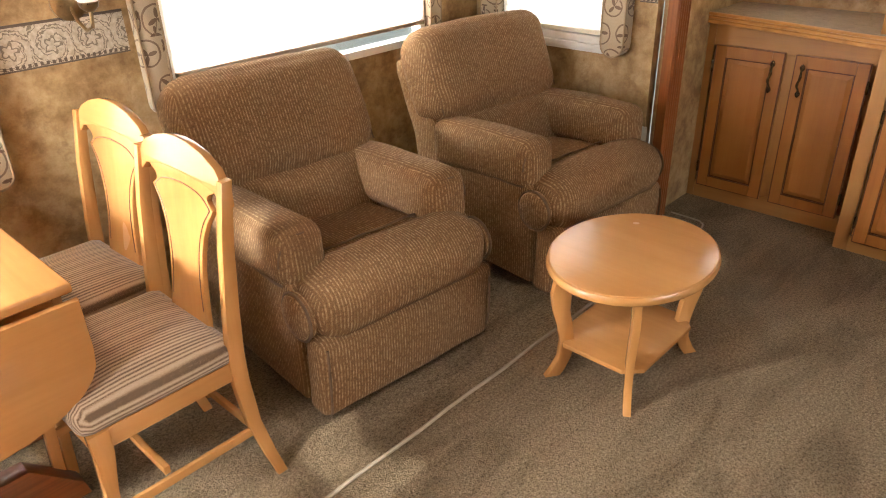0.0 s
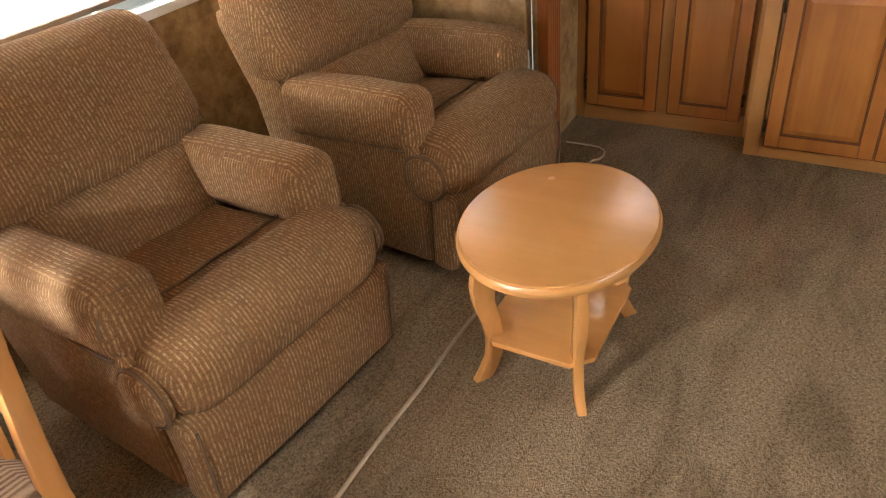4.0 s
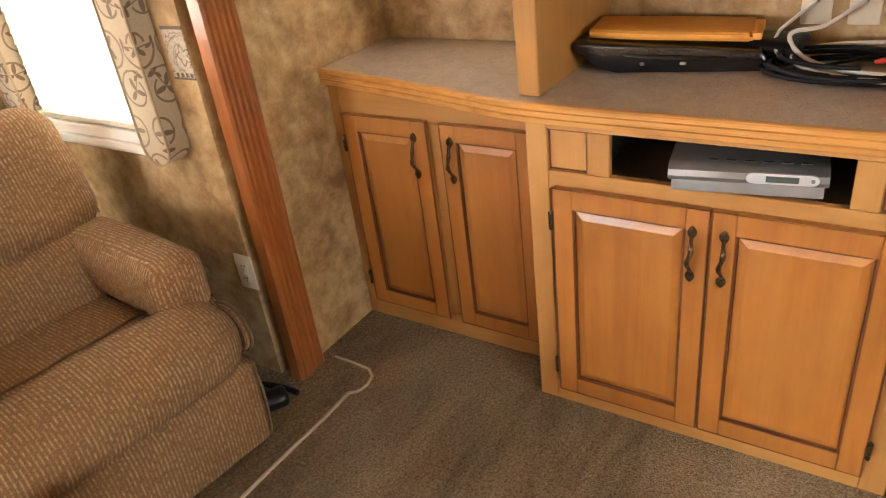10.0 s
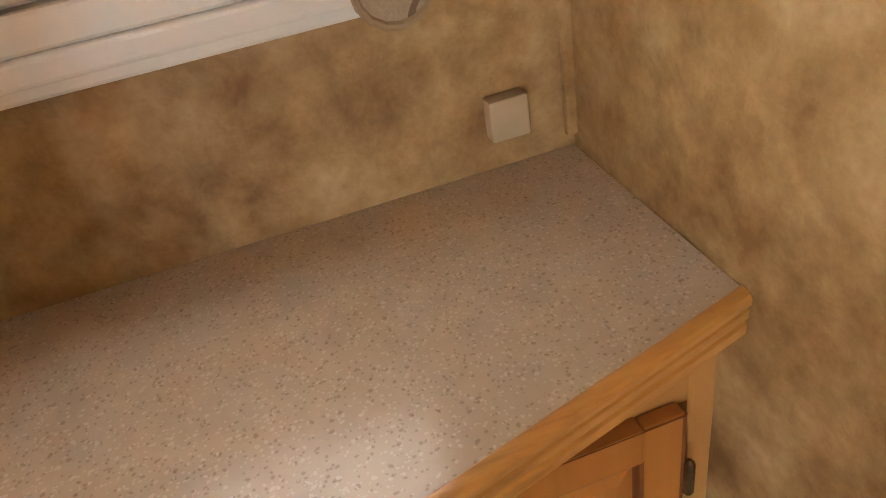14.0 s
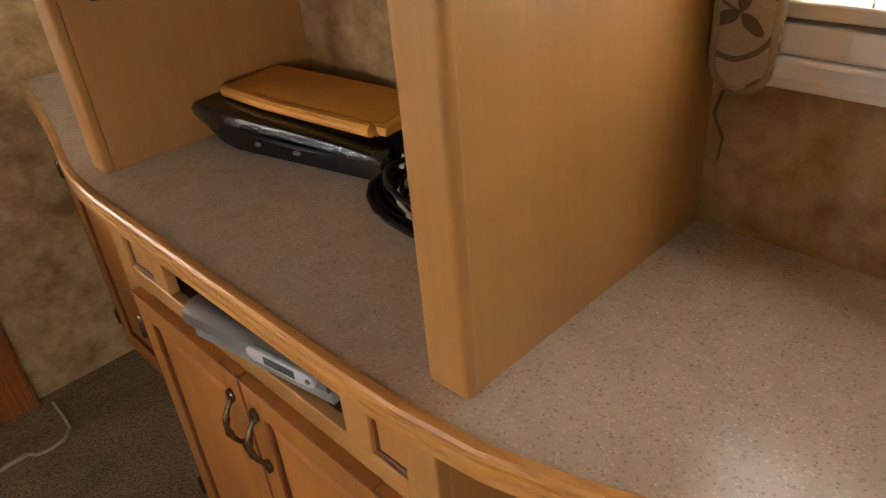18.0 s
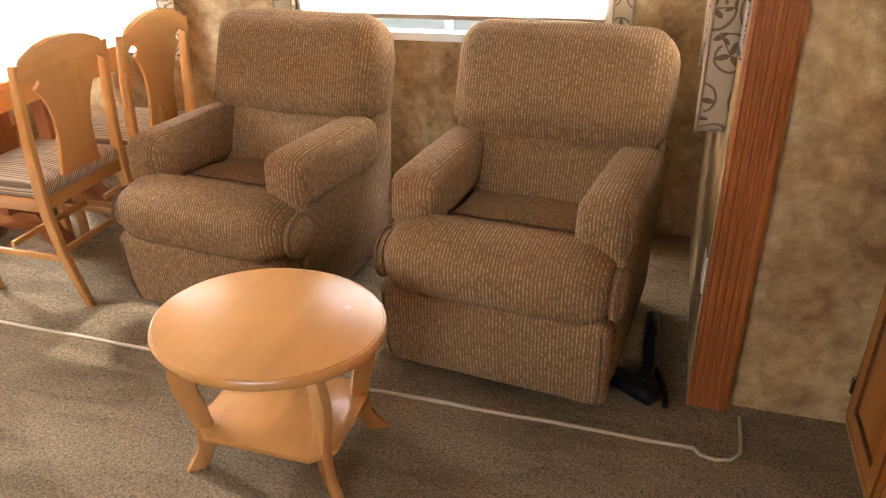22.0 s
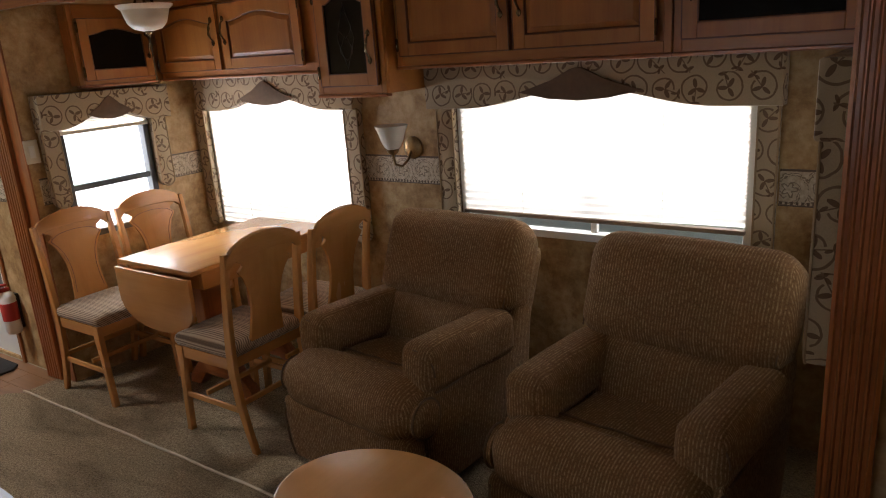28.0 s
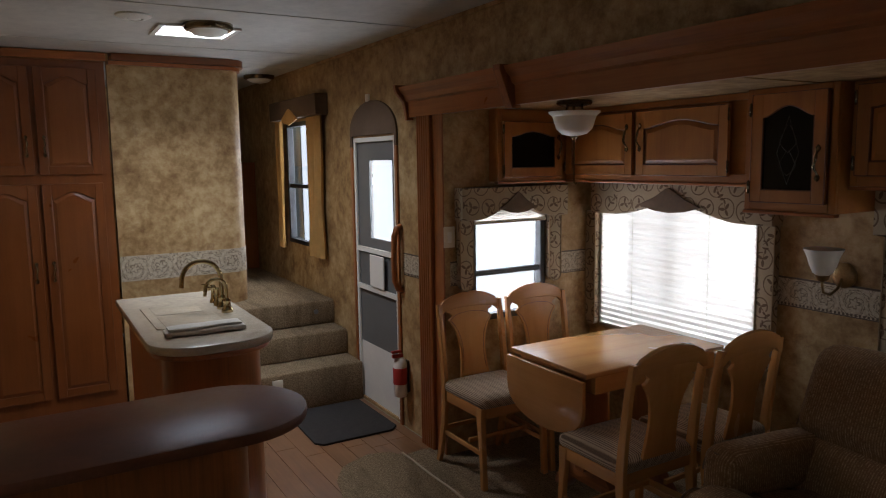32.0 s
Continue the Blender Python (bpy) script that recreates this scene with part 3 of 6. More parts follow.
def walls():
    def wall(name, axis, at, thick, a0, a1, z0, z1, holes=(), material=None):
        bm = bmesh.new()
        wall_panel(bm, axis, at, thick, a0, a1, z0, z1, holes)
        return structure(name, bm, material or M_WALL, "tan mottled wallpaper wall")

    wall("wall_back", "x", XR, T, YR - T, YW + T, 0, CZ, [W_BACKL, W_BACKR])
    wall("wall_slide_side", "y", YW, T, SX1 + 0.06, XR, 0, CZ)
    wall("wall_door_side", "y", YW, T, -5.2, SX0 - 0.10, 0, CZ, [DOOR, W_HALL])
    wall("wall_over_slide", "y", YW, T, SX0 - 0.10, SX1 + 0.06, SZ + 0.03, CZ)
    wall("slide_wall_outer", "y", SY, T, SX0 - T, SX1 + T, 0, SZ, [W_BIG, W_TABLE])
    wall("slide_wall_back_end", "x", SX1, T, YW + T, SY, 0, SZ, [W_REAR])
    wall("slide_wall_door_end", "x", SX0, -T, YW - 0.012, SY, 0, SZ, [W_END])
    wall("wall_sofa_side_back", "y", YR, -T, 2.52, XR, 0, CZ)
    wall("wall_sofa_side_kitchen", "y", YR, -T, -5.2, 0.42, 0, CZ)
    wall("wall_over_sofa", "y", YR, -T, 0.42, 2.52, SZ + 0.03, CZ)
    wall("sofa_wall_outer", "y", -1.85, -T, 0.37, 2.57, 0, SZ, [W_SOFA])
    wall("sofa_wall_back_end", "x", 2.52, T, -1.85, YR - T, 0, SZ)
    wall("sofa_wall_kitchen_end", "x", 0.42, -T, -1.85, YR - T, 0, SZ)
    wall("wall_front", "x", -5.2, -T, YR - T, YW + T, 0, CZ)

    bm = bmesh.new()
    cuts_x = [-5.2, -2.0, -1.70, XR + T]
    cuts_y = [YR - T, 0.11, 0.48, YW + T]
    for i in range(3):
        for j in range(3):
            if i == 1 and j == 1:
                continue
            box(bm, cuts_x[i], cuts_x[i + 1], cuts_y[j], cuts_y[j + 1], CZ, CZ + 0.06)
    for x in (-3.3, -2.45, -1.23, -0.02, 1.19, 2.4):
        box(bm, x - 0.012, x + 0.012, YR, YW, CZ - 0.004, CZ + 0.001, 0.001, 1)
    structure("ceiling", bm, M_CEIL, "off-white vinyl ceiling with panel seams")
    bm = bmesh.new()
    box(bm, SX0 - T, SX1 + T, YW + T, SY + T, SZ, SZ + 0.05)
    box(bm, 0.70, 0.712, YW + T, SY, SZ - 0.004, SZ + 0.001)
    structure("ceiling_slide", bm, M_WALL, "tan papered slide-out ceiling")
    bm = bmesh.new()
    box(bm, 0.37, 2.57, -1.9, YR - T, SZ, SZ + 0.05)
    structure("ceiling_sofa", bm, M_WALL, "tan papered ceiling over the sofa recess")

    # floors: carpet round the seats, planks in the kitchen
    bm = bmesh.new()
    edge = [(XR, YR), (XR, YW + 0.02), (2.70, YW + 0.02), (2.70, 1.155), (-1.10, 1.155), (-1.19, 1.10), (-1.22, 0.98), (-1.14, 0.80), (-1.0, 0.71), (-0.70, 0.64), (-0.2, 0.62), (0.15, 0.50), (0.3, 0.2), (0.36, YR)]
    prism(bm, edge, "xy", -0.05, 0.0)
    structure("floor", bm, M_CARPET, "taupe cut-pile carpet")
    bm = bmesh.new()
    box(bm, -1.10, SX1 + 0.12, 1.157, SY + T, -0.05, 0.006, 0.004, 2)
    structure("floor_slide", bm, M_CARPET, "taupe carpet of the slide-out")
    bm = bmesh.new()
    box(bm, 0.37, 2.57, -1.9, YR, -0.05, -0.001)
    structure("floor_sofa", bm, M_CARPET, "taupe carpet of the sofa recess")
    bm = bmesh.new()
    pts = [(-1.12 + 3.72 * k / 30, 1.157 + 0.0025 * math.sin(k * 1.9), 0.006) for k in range(31)]
    rod(bm, pts, 0.006, 6)
    ob = structure("carpet_binding", bm, M_BIND, "pale bound edge of the slide-out carpet", True)
    bm = bmesh.new()
    pts = [(2.60, 1.157, 0.006), (2.615, 1.135, 0.006), (2.65, 1.125, 0.008), (2.69, 1.135, 0.008), (2.715, 1.165, 0.008), (2.72, 1.23, 0.008), (2.72, 1.31, 0.008)]
    prism(bm, [(p[0], p[1]) for p in pts] + [(2.60, 1.31)], "xy", 0.0, 0.008)
    structure("carpet_tongue", bm, M_CARPET, "rounded carpet flap below the slide-out trim")
    bm = bmesh.new()
    rod(bm, pts, 0.005, 6)
    structure("carpet_tongue_binding", bm, M_BIND, "pale bound edge of the carpet flap", True)
    bm = bmesh.new()
    box(bm, -5.2, 3.4, YR - T, YW, -0.14, -0.05)
    structure("subfloor", bm, M_PLANK, "plank floor bed")
    bm = bmesh.new()
    box(bm, -400, 400, -400, 400, -1.2, -1.0)
    structure("ground", bm, plain("gravel_lot", (0.34, 0.35, 0.27), 0.9, 0, 0.2, 3), "pale gravel ground outside")


M_PLANK = wood("plank_laminate", "x", (0.115, 0.048, 0.017), (0.19, 0.090, 0.036), (0.26, 0.135, 0.060), 0.38, 0.15)
walls()


def plank_floor():
    floor = structure("floor_kitchen", (lambda b: (box(b, -5.15, 0.36, YR, YW, -0.05, -0.012), b)[1])(bmesh.new()), M_PLANK, "brown wood-look plank floor")
    rng = random.Random(5)
    y = YR
    while y < YW - 0.02:
        x = -2.6 - rng.random() * 0.8
        w = min(0.125, YW - y)
        while x < 0.36:
            ln = rng.choice((0.7, 0.9, 1.2))
            x1 = min(x + ln, 0.36)
            if x1 - x > 0.06:
                bm = bmesh.new()
                box(bm, x + 0.001, x1 - 0.001, y + 0.001, y + w - 0.001, -0.0118, -0.004, 0.0015, 1)
                part("plank", bm, M_PLANK, floor, smooth=False)
            x = x1
        y += w


def trims():
    # fluted upright boards at the slide-out opening
    def fluted(name, x0, x1, y0, y1, z1, face):
        """face: -1 when the fluted side looks to smaller y, +1 to larger."""
        bm = bmesh.new()
        n = 5
        w = x1 - x0
        fy, by = (y0, y1) if face < 0 else (y1, y0)
        s = 1 if face < 0 else -1
        prof = [(x0, by), (x0, fy + s * 0.006), (x0 + 0.008, fy)]
        for k in range(n):
            c = x0 + w * (k + 0.9) / (n + 0.8)
            prof += [(c - 0.008, fy), (c - 0.004, fy + s * 0.006), (c + 0.004, fy + s * 0.006), (c + 0.008, fy)]
        prof += [(x1 - 0.008, fy), (x1, fy + s * 0.006), (x1, by)]
        prism(bm, prof, "xy", 0.004, z1)
        return structure(name, bm, M_OAK["z"], "fluted red-oak trim board beside the slide-out")

    fluted("trim_post_back", 2.578, 2.690, 1.325, 1.372, 1.90, -1)
    fluted("trim_post_door", -1.20, -1.055, 1.325, 1.372, 1.90, -1)
    fluted("trim_post_sofa_back", 2.44, 2.585, -0.972, -0.925, 1.90, 1)
    fluted("trim_post_sofa_kitchen", 0.36, 0.505, -0.972, -0.925, 1.90, 1)
    # inner reveal boards
    bm = bmesh.new()
    box(bm, -1.057, -0.952, 1.35, 1.42, 0.006, 1.93, 0.003)
    structure("trim_reveal_door", bm, M_OAK["z"], "plain oak reveal board")

    # moulded header with slanted brackets
    def header(name, x0, x1, yf, s):
        bm = bmesh.new()
        o = [(yf, 1.90), (yf - s * 0.030, 1.90), (yf - s * 0.034, 1.985), (yf - s * 0.050, 1.995), (yf - s * 0.060, 2.02), (yf - s * 0.085, 2.045), (yf - s * 0.095, 2.068), (yf, 2.068)]
        prism(bm, o, "yz", x0, x1)
        return structure(name, bm, M_OAK["x"], "moulded red-oak header over the slide-out")

    hd = header("trim_header", -1.32, 2.80, 1.37, 1)
    header("trim_header_sofa", 0.25, 2.68, -0.97, -1)
    bm = bmesh.new()
    prism(bm, [(1.37, 1.885), (1.330, 1.885), (1.322, 1.935), (1.312, 1.985), (1.296, 2.005), (1.268, 2.035), (1.258, 2.060), (1.256, 2.080), (1.37, 2.080)], "yz", -1.335, -1.305, 0.003)
    part("end_cap", bm, M_OAK["z"], hd, smooth=False)
    for x in (-0.33, 1.62):
        bm = bmesh.new()
        prism(bm, [(1.37, 1.885), (1.325, 1.885), (1.315, 1.90), (1.255, 2.05), (1.255, 2.075), (1.37, 2.075)], "yz", x, x + 0.055, 0.003)
        part("bracket", bm, M_OAK["z"], hd, smooth=False)
    # corner beads
    bm = bmesh.new()
    box(bm, XR - 0.008, XR + 0.002, YR - 0.002, YR + 0.012, 0.9, CZ, 0.002)
    structure("trim_corner_sofa", bm, M_WALL, "narrow papered corner bead")
    bm = bmesh.new()
    box(bm, XR - 0.006, XR + 0.002, YW - 0.008, YW + 0.002, 0.9, CZ, 0.002)
    structure("trim_corner_slide", bm, M_WALL, "narrow papered corner bead")
    bm = bmesh.new()
    box(bm, -5.2, 3.32, YW - 0.012, YW, CZ - 0.022, CZ, 0.003)
    structure("trim_ceiling_door_side", bm, M_WALL, "narrow ceiling trim")


trims()


def border(name, plane, at, a0, a1, s):
    """Printed wallpaper border with a dentil row along its lower edge; s: the side it faces."""
    bm = bmesh.new()
    z0, z1 = BORDER_Z - 0.058, BORDER_Z + 0.068
    lo, hi = sorted((at, at + s * 0.003))
    (box(bm, a0, a1, lo, hi, z0, z1) if plane == "xz" else box(bm, lo, hi, a0, a1, z0, z1))
    ob = structure(name, bm, M_BORDER[plane], "grey-brown scroll wallpaper border")
    bm = bmesh.new()
    lo, hi = sorted((at, at + s * 0.004))
    for zz, h in ((z1 - 0.002, 0.008), (z0 - 0.004, 0.005)):
        (box(bm, a0, a1, lo, hi, zz, zz + h) if plane == "xz" else box(bm, lo, hi, a0, a1, zz, zz + h))
    a = a0 + 0.004
    while a < a1 - 0.01:
        (box(bm, a, a + 0.009, lo, hi, z0 + 0.002, z0 + 0.013) if plane == "xz" else box(bm, lo, hi, a, a + 0.009, z0 + 0.002, z0 + 0.013))
        a += 0.018
    st = part("border_line", bm, plain("border_ink", (0.09, 0.06, 0.035), 0.6), ob, smooth=False)
    tagged(st, kind="stuff")
    return ob


border("border_slide_mid", "xz", SY, 0.33, 0.80, -1)
border("border_slide_back", "xz", SY, 2.28, SX1, -1)
border("border_back_end", "yz", SX1, YW + 0.05, 1.50, -1)
border("border_back_end_far", "yz", SX1, 2.30, SY, -1)
border("border_door_end", "yz", SX0, YW + 0.02, 1.44, 1)
border("border_door_end_far", "yz", SX0, 2.16, SY, 1)
border("border_door_side", "xz", YW, -1.46, -1.21, -1)

# ---------------------------------------------------------------- windows, shades, cloth
def to_plane(plane, at, s):
    """A function that turns (along, out, up) into world numbers; out counts from the wall's face into the room."""
    if plane == "xz":
        return lambda a0, a1, o0, o1, z0, z1: (a0, a1, *sorted((at + s * o0, at + s * o1)), z0, z1)
    return lambda a0, a1, o0, o1, z0, z1: (*sorted((at + s * o0, at + s * o1)), a0, a1, z0, z1)


def window(name, plane, at, s, hole, frame_mat, label, rail=None, mullion=None, sill=0.0, pane_mat=None):
    a0, a1, z0, z1 = hole
    P = to_plane(plane, at, s)
    root = tagged(new(name), label, "window", "", "structure")
    f = 0.035

    def bar(nm, *b):
        bm = bmesh.new()
        box(bm, *P(*b), 0.004)
        return part(nm, bm, frame_mat, root, smooth=False)

    o0, o1 = -0.048, 0.010
    bar("window_frame", a0, a1, o0, o1, z0, z0 + f)
    bar("window_frame", a0, a1, o0, o1, z1 - f, z1)
    bar("window_frame", a0, a0 + f, o0, o1, z0 + f, z1 - f)
    bar("window_frame", a1 - f, a1, o0, o1, z0 + f, z1 - f)
    if rail:
        bar("meeting_rail", a0 + f, a1 - f, o0 + 0.01, 0.0, rail - 0.016, rail + 0.016)
    if mullion:
        bar("mullion", mullion - 0.014, mullion + 0.014, o0 + 0.01, -0.012, z0 + f, z1 - f)
    if sill:
        bar("window_sill", a0 - 0.03, a1 + 0.03, 0.0, sill, z0 - 0.045, z0 - 0.022)
        bar("window_sill", a0 - 0.02, a1 + 0.02, 0.0, sill * 0.75, z0 - 0.022, z0 + 0.012)
        bar("window_sill", a0 - 0.03, a1 + 0.03, 0.0, sill * 0.6, z0 - 0.062, z0 - 0.045)
    bm = bmesh.new()
    box(bm, *P(a0 + 0.01, a1 - 0.01, -0.034, -0.030, z0 + 0.01, z1 - 0.01))
    pane = part("pane", bm, M_GLASS, root, smooth=False)
    pane.visible_shadow = False
    return root


def pleated_shade(name, plane, at, s, a0, a1, z0, z1, label, pitch=0.031, droop=0.0):
    P = to_plane(plane, at, s)
    root = thing(name, label, "window shade")
    bm = bmesh.new()
    n = max(4, int((z1 - z0) / pitch) * 2)
    cols = 14
    grid = []
    for k in range(n + 1):
        row = []
        for c in range(cols + 1):
            u = c / cols
            z = z1 - (z1 - z0 + droop * (u - 0.5)) * k / n
            o = 0.016 + (0.005 if k % 2 else -0.002) + 0.0012 * math.sin(7 * u + k)
            a = a0 + (a1 - a0) * u
            b = P(a, a, o, o, z, z)
            row.append(bm.verts.new((b[0], b[2], b[4])))
        grid.append(row)
    for r0, r1 in zip(grid, grid[1:]):
        for c in range(cols):
            bm.faces.new((r0[c], r0[c + 1], r1[c + 1], r1[c]))
    part("pleats", bm, M_SHADE, root, smooth=False)
    bm = bmesh.new()
    box(bm, *P(a0, a1, 0.004, 0.032, z0 - 0.018, z0), 0.003)
    part("bottom_rail", bm, M_IVORY if plane == "yz" else plain("shade_rail", (0.30, 0.22, 0.14), 0.5), root, smooth=False)
    bm = bmesh.new()
    box(bm, *P(a0, a1, 0.004, 0.036, z1, z1 + 0.025), 0.003)
    part("head_rail", bm, M_IVORY, root, smooth=False)
    for f in (0.25, 0.75):
        bm = bmesh.new()
        a = a0 + (a1 - a0) * f
        b = P(a, a, 0.03, 0.03, z0, z1)
        rod(bm, [(b[0], b[2], b[4]), (b[0], b[2], b[5])], 0.0012, 4)
        part("cord", bm, M_IVORY, root)
    return root


def side_cloth(name, plane, at, s, a0, a1, z0, z1, label, depth=0.045, point=0.0):
    """A stiff padded strip of print cloth beside a window, rounded at the foot."""
    P = to_plane(plane, at, s)
    b = P(a0, a1, 0.0, depth, z0, z1)
    bm = bmesh.new()
    w = a1 - a0
    outline = [(a0, z1), (a0, z0 + w * 0.5 + point)]
    for k in range(1, 8):
        q = math.pi * k / 8
        outline.append((a0 + w * (0.5 - 0.5 * math.cos(q)), z0 + (w * 0.5 + point) * (1 - math.sin(q)) if not point else z0 + (w * 0.5) * (1 - math.sin(q))))
    outline += [(a1, z0 + w * 0.5), (a1, z1)]
    lo, hi = (b[2], b[3]) if plane == "xz" else (b[0], b[1])
    prism(bm, outline, plane, lo, hi, 0.006)
    root = thing(name, label, "curtain")
    part("panel", bm, M_CLOTH[plane], root)
    bm = bmesh.new()
    face = hi if s > 0 else lo
    line = [(a, z) for a, z in outline]
    rod(bm, [(a, face, z) if plane == "xz" else (face, a, z) for a, z in line], 0.004, 6)
    part("edge_piping", bm, M_PIPING, root, "self-coloured piping")
    return root


def valance(name, plane, at, s, a0, a1, z0, z1, label, depth=0.085):
    """A padded cornice with a scalloped lower edge and a brown diamond in its middle."""
    P = to_plane(plane, at, s)
    root = thing(name, label, "valance")
    n = 28
    low = []
    for k in range(n + 1):
        u = k / n
        v = abs(u - 0.5) * 2
        rise = (z1 - z0) * 0.42 * (0.5 + 0.5 * math.cos(math.pi * min(1, v / 0.72))) if v < 0.72 else 0.0
        low.append((a0 + (a1 - a0) * u, z0 + rise))
    outline = low + [(a1, z1), (a0, z1)]
    b = P(a0, a1, 0.0, depth, z0, z1)
    lo, hi = (b[2], b[3]) if plane == "xz" else (b[0], b[1])
    face = lo if s < 0 else hi
    bm = bmesh.new()
    prism(bm, outline, plane, lo, hi, 0.008)
    part("cornice", bm, M_CLOTH[plane], root)
    mid, h = (a0 + a1) / 2, z1 - z0
    w = (a1 - a0) * 0.175
    dia = [(mid - w, z0 + h * 0.34), (mid - w * 0.5, z0 + h * 0.20), (mid, z0 + h * 0.15), (mid + w * 0.5, z0 + h * 0.20), (mid + w, z0 + h * 0.34), (mid + w * 0.45, z0 + h * 0.58), (mid + w * 0.12, z0 + h * 0.80), (mid, z0 + h * 0.84), (mid - w * 0.12, z0 + h * 0.80), (mid - w * 0.45, z0 + h * 0.58)]
    bm = bmesh.new()
    prism(bm, dia, plane, *sorted((face + s * 0.001, face + s * 0.012)), 0.004)
    part("diamond_panel", bm, M_VALBR, root, "brown velvet diamond panel")
    return root


M_PIPING = plain("beige_piping", (0.30, 0.215, 0.12), 0.9, 0, 0.2, 150, 0.4)
VINE = "beige cloth with brown vine print"
window("window_1", "xz", SY, -1, W_BIG, M_WHITE, "wide slide-out window behind a pleated shade", mullion=1.56)
pleated_shade("window_shade", "xz", SY, -1, 0.935, 2.175, 0.868, 1.44, "cream pleated shade, almost closed, glowing with daylight", droop=-0.02)
window("window_2", "xz", SY, -1, W_TABLE, M_WHITE, "slide-out window beside the dining table", mullion=-0.31)
pleated_shade("window_shade", "xz", SY, -1, -0.83, 0.22, 0.665, 1.44, "cream pleated shade beside the table, closed")
window("window_3", "yz", SX0, 1, W_END, M_BLACK, "black-framed sliding window, shade raised", rail=1.02)
pleated_shade("window_shade", "yz", SX0, 1, W_END[0] + 0.01, W_END[1] - 0.01, 1.318, 1.385, "cream pleated shade drawn up over the black-framed window", pitch=0.011)
window("window_4", "yz", SX1, -1, W_REAR, M_WHITE, "small window at the end of the slide-out", sill=0.05)
pleated_shade("window_shade", "yz", SX1, -1, 1.66, 2.20, 0.835, 1.38, "cream pleated shade of the end window, closed")
window("window_5", "yz", XR, -1, W_BACKL, M_WHITE, "small white-framed window over the counter", sill=0.045)
window("window_6", "yz", XR, -1, W_BACKR, M_WHITE, "small white-framed window over the counter", sill=0.045)
for a0, a1 in (W_BACKL[:2], W_BACKR[:2]):
    pleated_shade("window_shade", "yz", XR, -1, a0 + 0.03, a1 - 0.03, 1.19, 1.60, "cream pleated shade over the counter")
window("window_7", "xz", YW, -1, W_HALL, M_BLACK, "black-framed window beside the steps", rail=1.46)
window("window_8", "xz", -1.85, 1, W_SOFA, M_WHITE, "window of the sofa recess")

valance("valance", "xz", SY, -1, 0.79, 2.29, 1.335, 1.525, "wide padded valance in " + VINE)
valance("valance", "xz", SY, -1, -0.86, 0.345, 1.335, 1.525, "padded valance, beige with brown vines, over the table window")
valance("valance", "yz", SX0, 1, 1.42, 2.15, 1.33, 1.505, "small padded valance in " + VINE)
valance("valance", "yz", SX1, -1, 1.50, 2.32, 1.335, 1.525, "padded valance, beige with brown vines, beside the post")
side_cloth("curtain_strip", "xz", SY, -1, 0.82, 0.905, 0.74, 1.34, "padded side strip in " + VINE)
side_cloth("curtain_strip", "xz", SY, -1, 2.205, 2.275, 0.74, 1.34, "padded side strip in " + VINE)
side_cloth("curtain_strip", "xz", SY, -1, 0.248, 0.335, 0.64, 1.34, "padded side strip in " + VINE)
side_cloth("curtain_strip", "xz", SY, -1, -0.94, -0.86, 0.64, 1.34, "padded side strip in " + VINE)
side_cloth("curtain_strip", "yz", SX0, 1, 1.43, 1.515, 0.94, 1.34, "padded side strip in " + VINE)
side_cloth("curtain_strip", "yz", SX0, 1, 2.045, 2.13, 0.94, 1.34, "padded side strip in " + VINE)
side_cloth("curtain_strip", "yz", SX1, -1, 1.525, 1.635, 0.74, 1.34, "padded side strip in " + VINE, 0.072)
side_cloth("curtain_strip", "yz", SX1, -1, 2.225, 2.32, 0.74, 1.34, "padded side strip in " + VINE, 0.06)
side_cloth("curtain_strip", "yz", XR, -1, -0.352, -0.285, 1.090, 1.66, "padded side strip in " + VINE, 0.05)
side_cloth("curtain_strip", "yz", XR, -1, -0.80, -0.725, 1.085, 1.66, "padded side strip in " + VINE, 0.05)
side_cloth("curtain_strip", "yz", XR, -1, 1.22, 1.30, 1.085, 1.66, "padded side strip in " + VINE, 0.05)

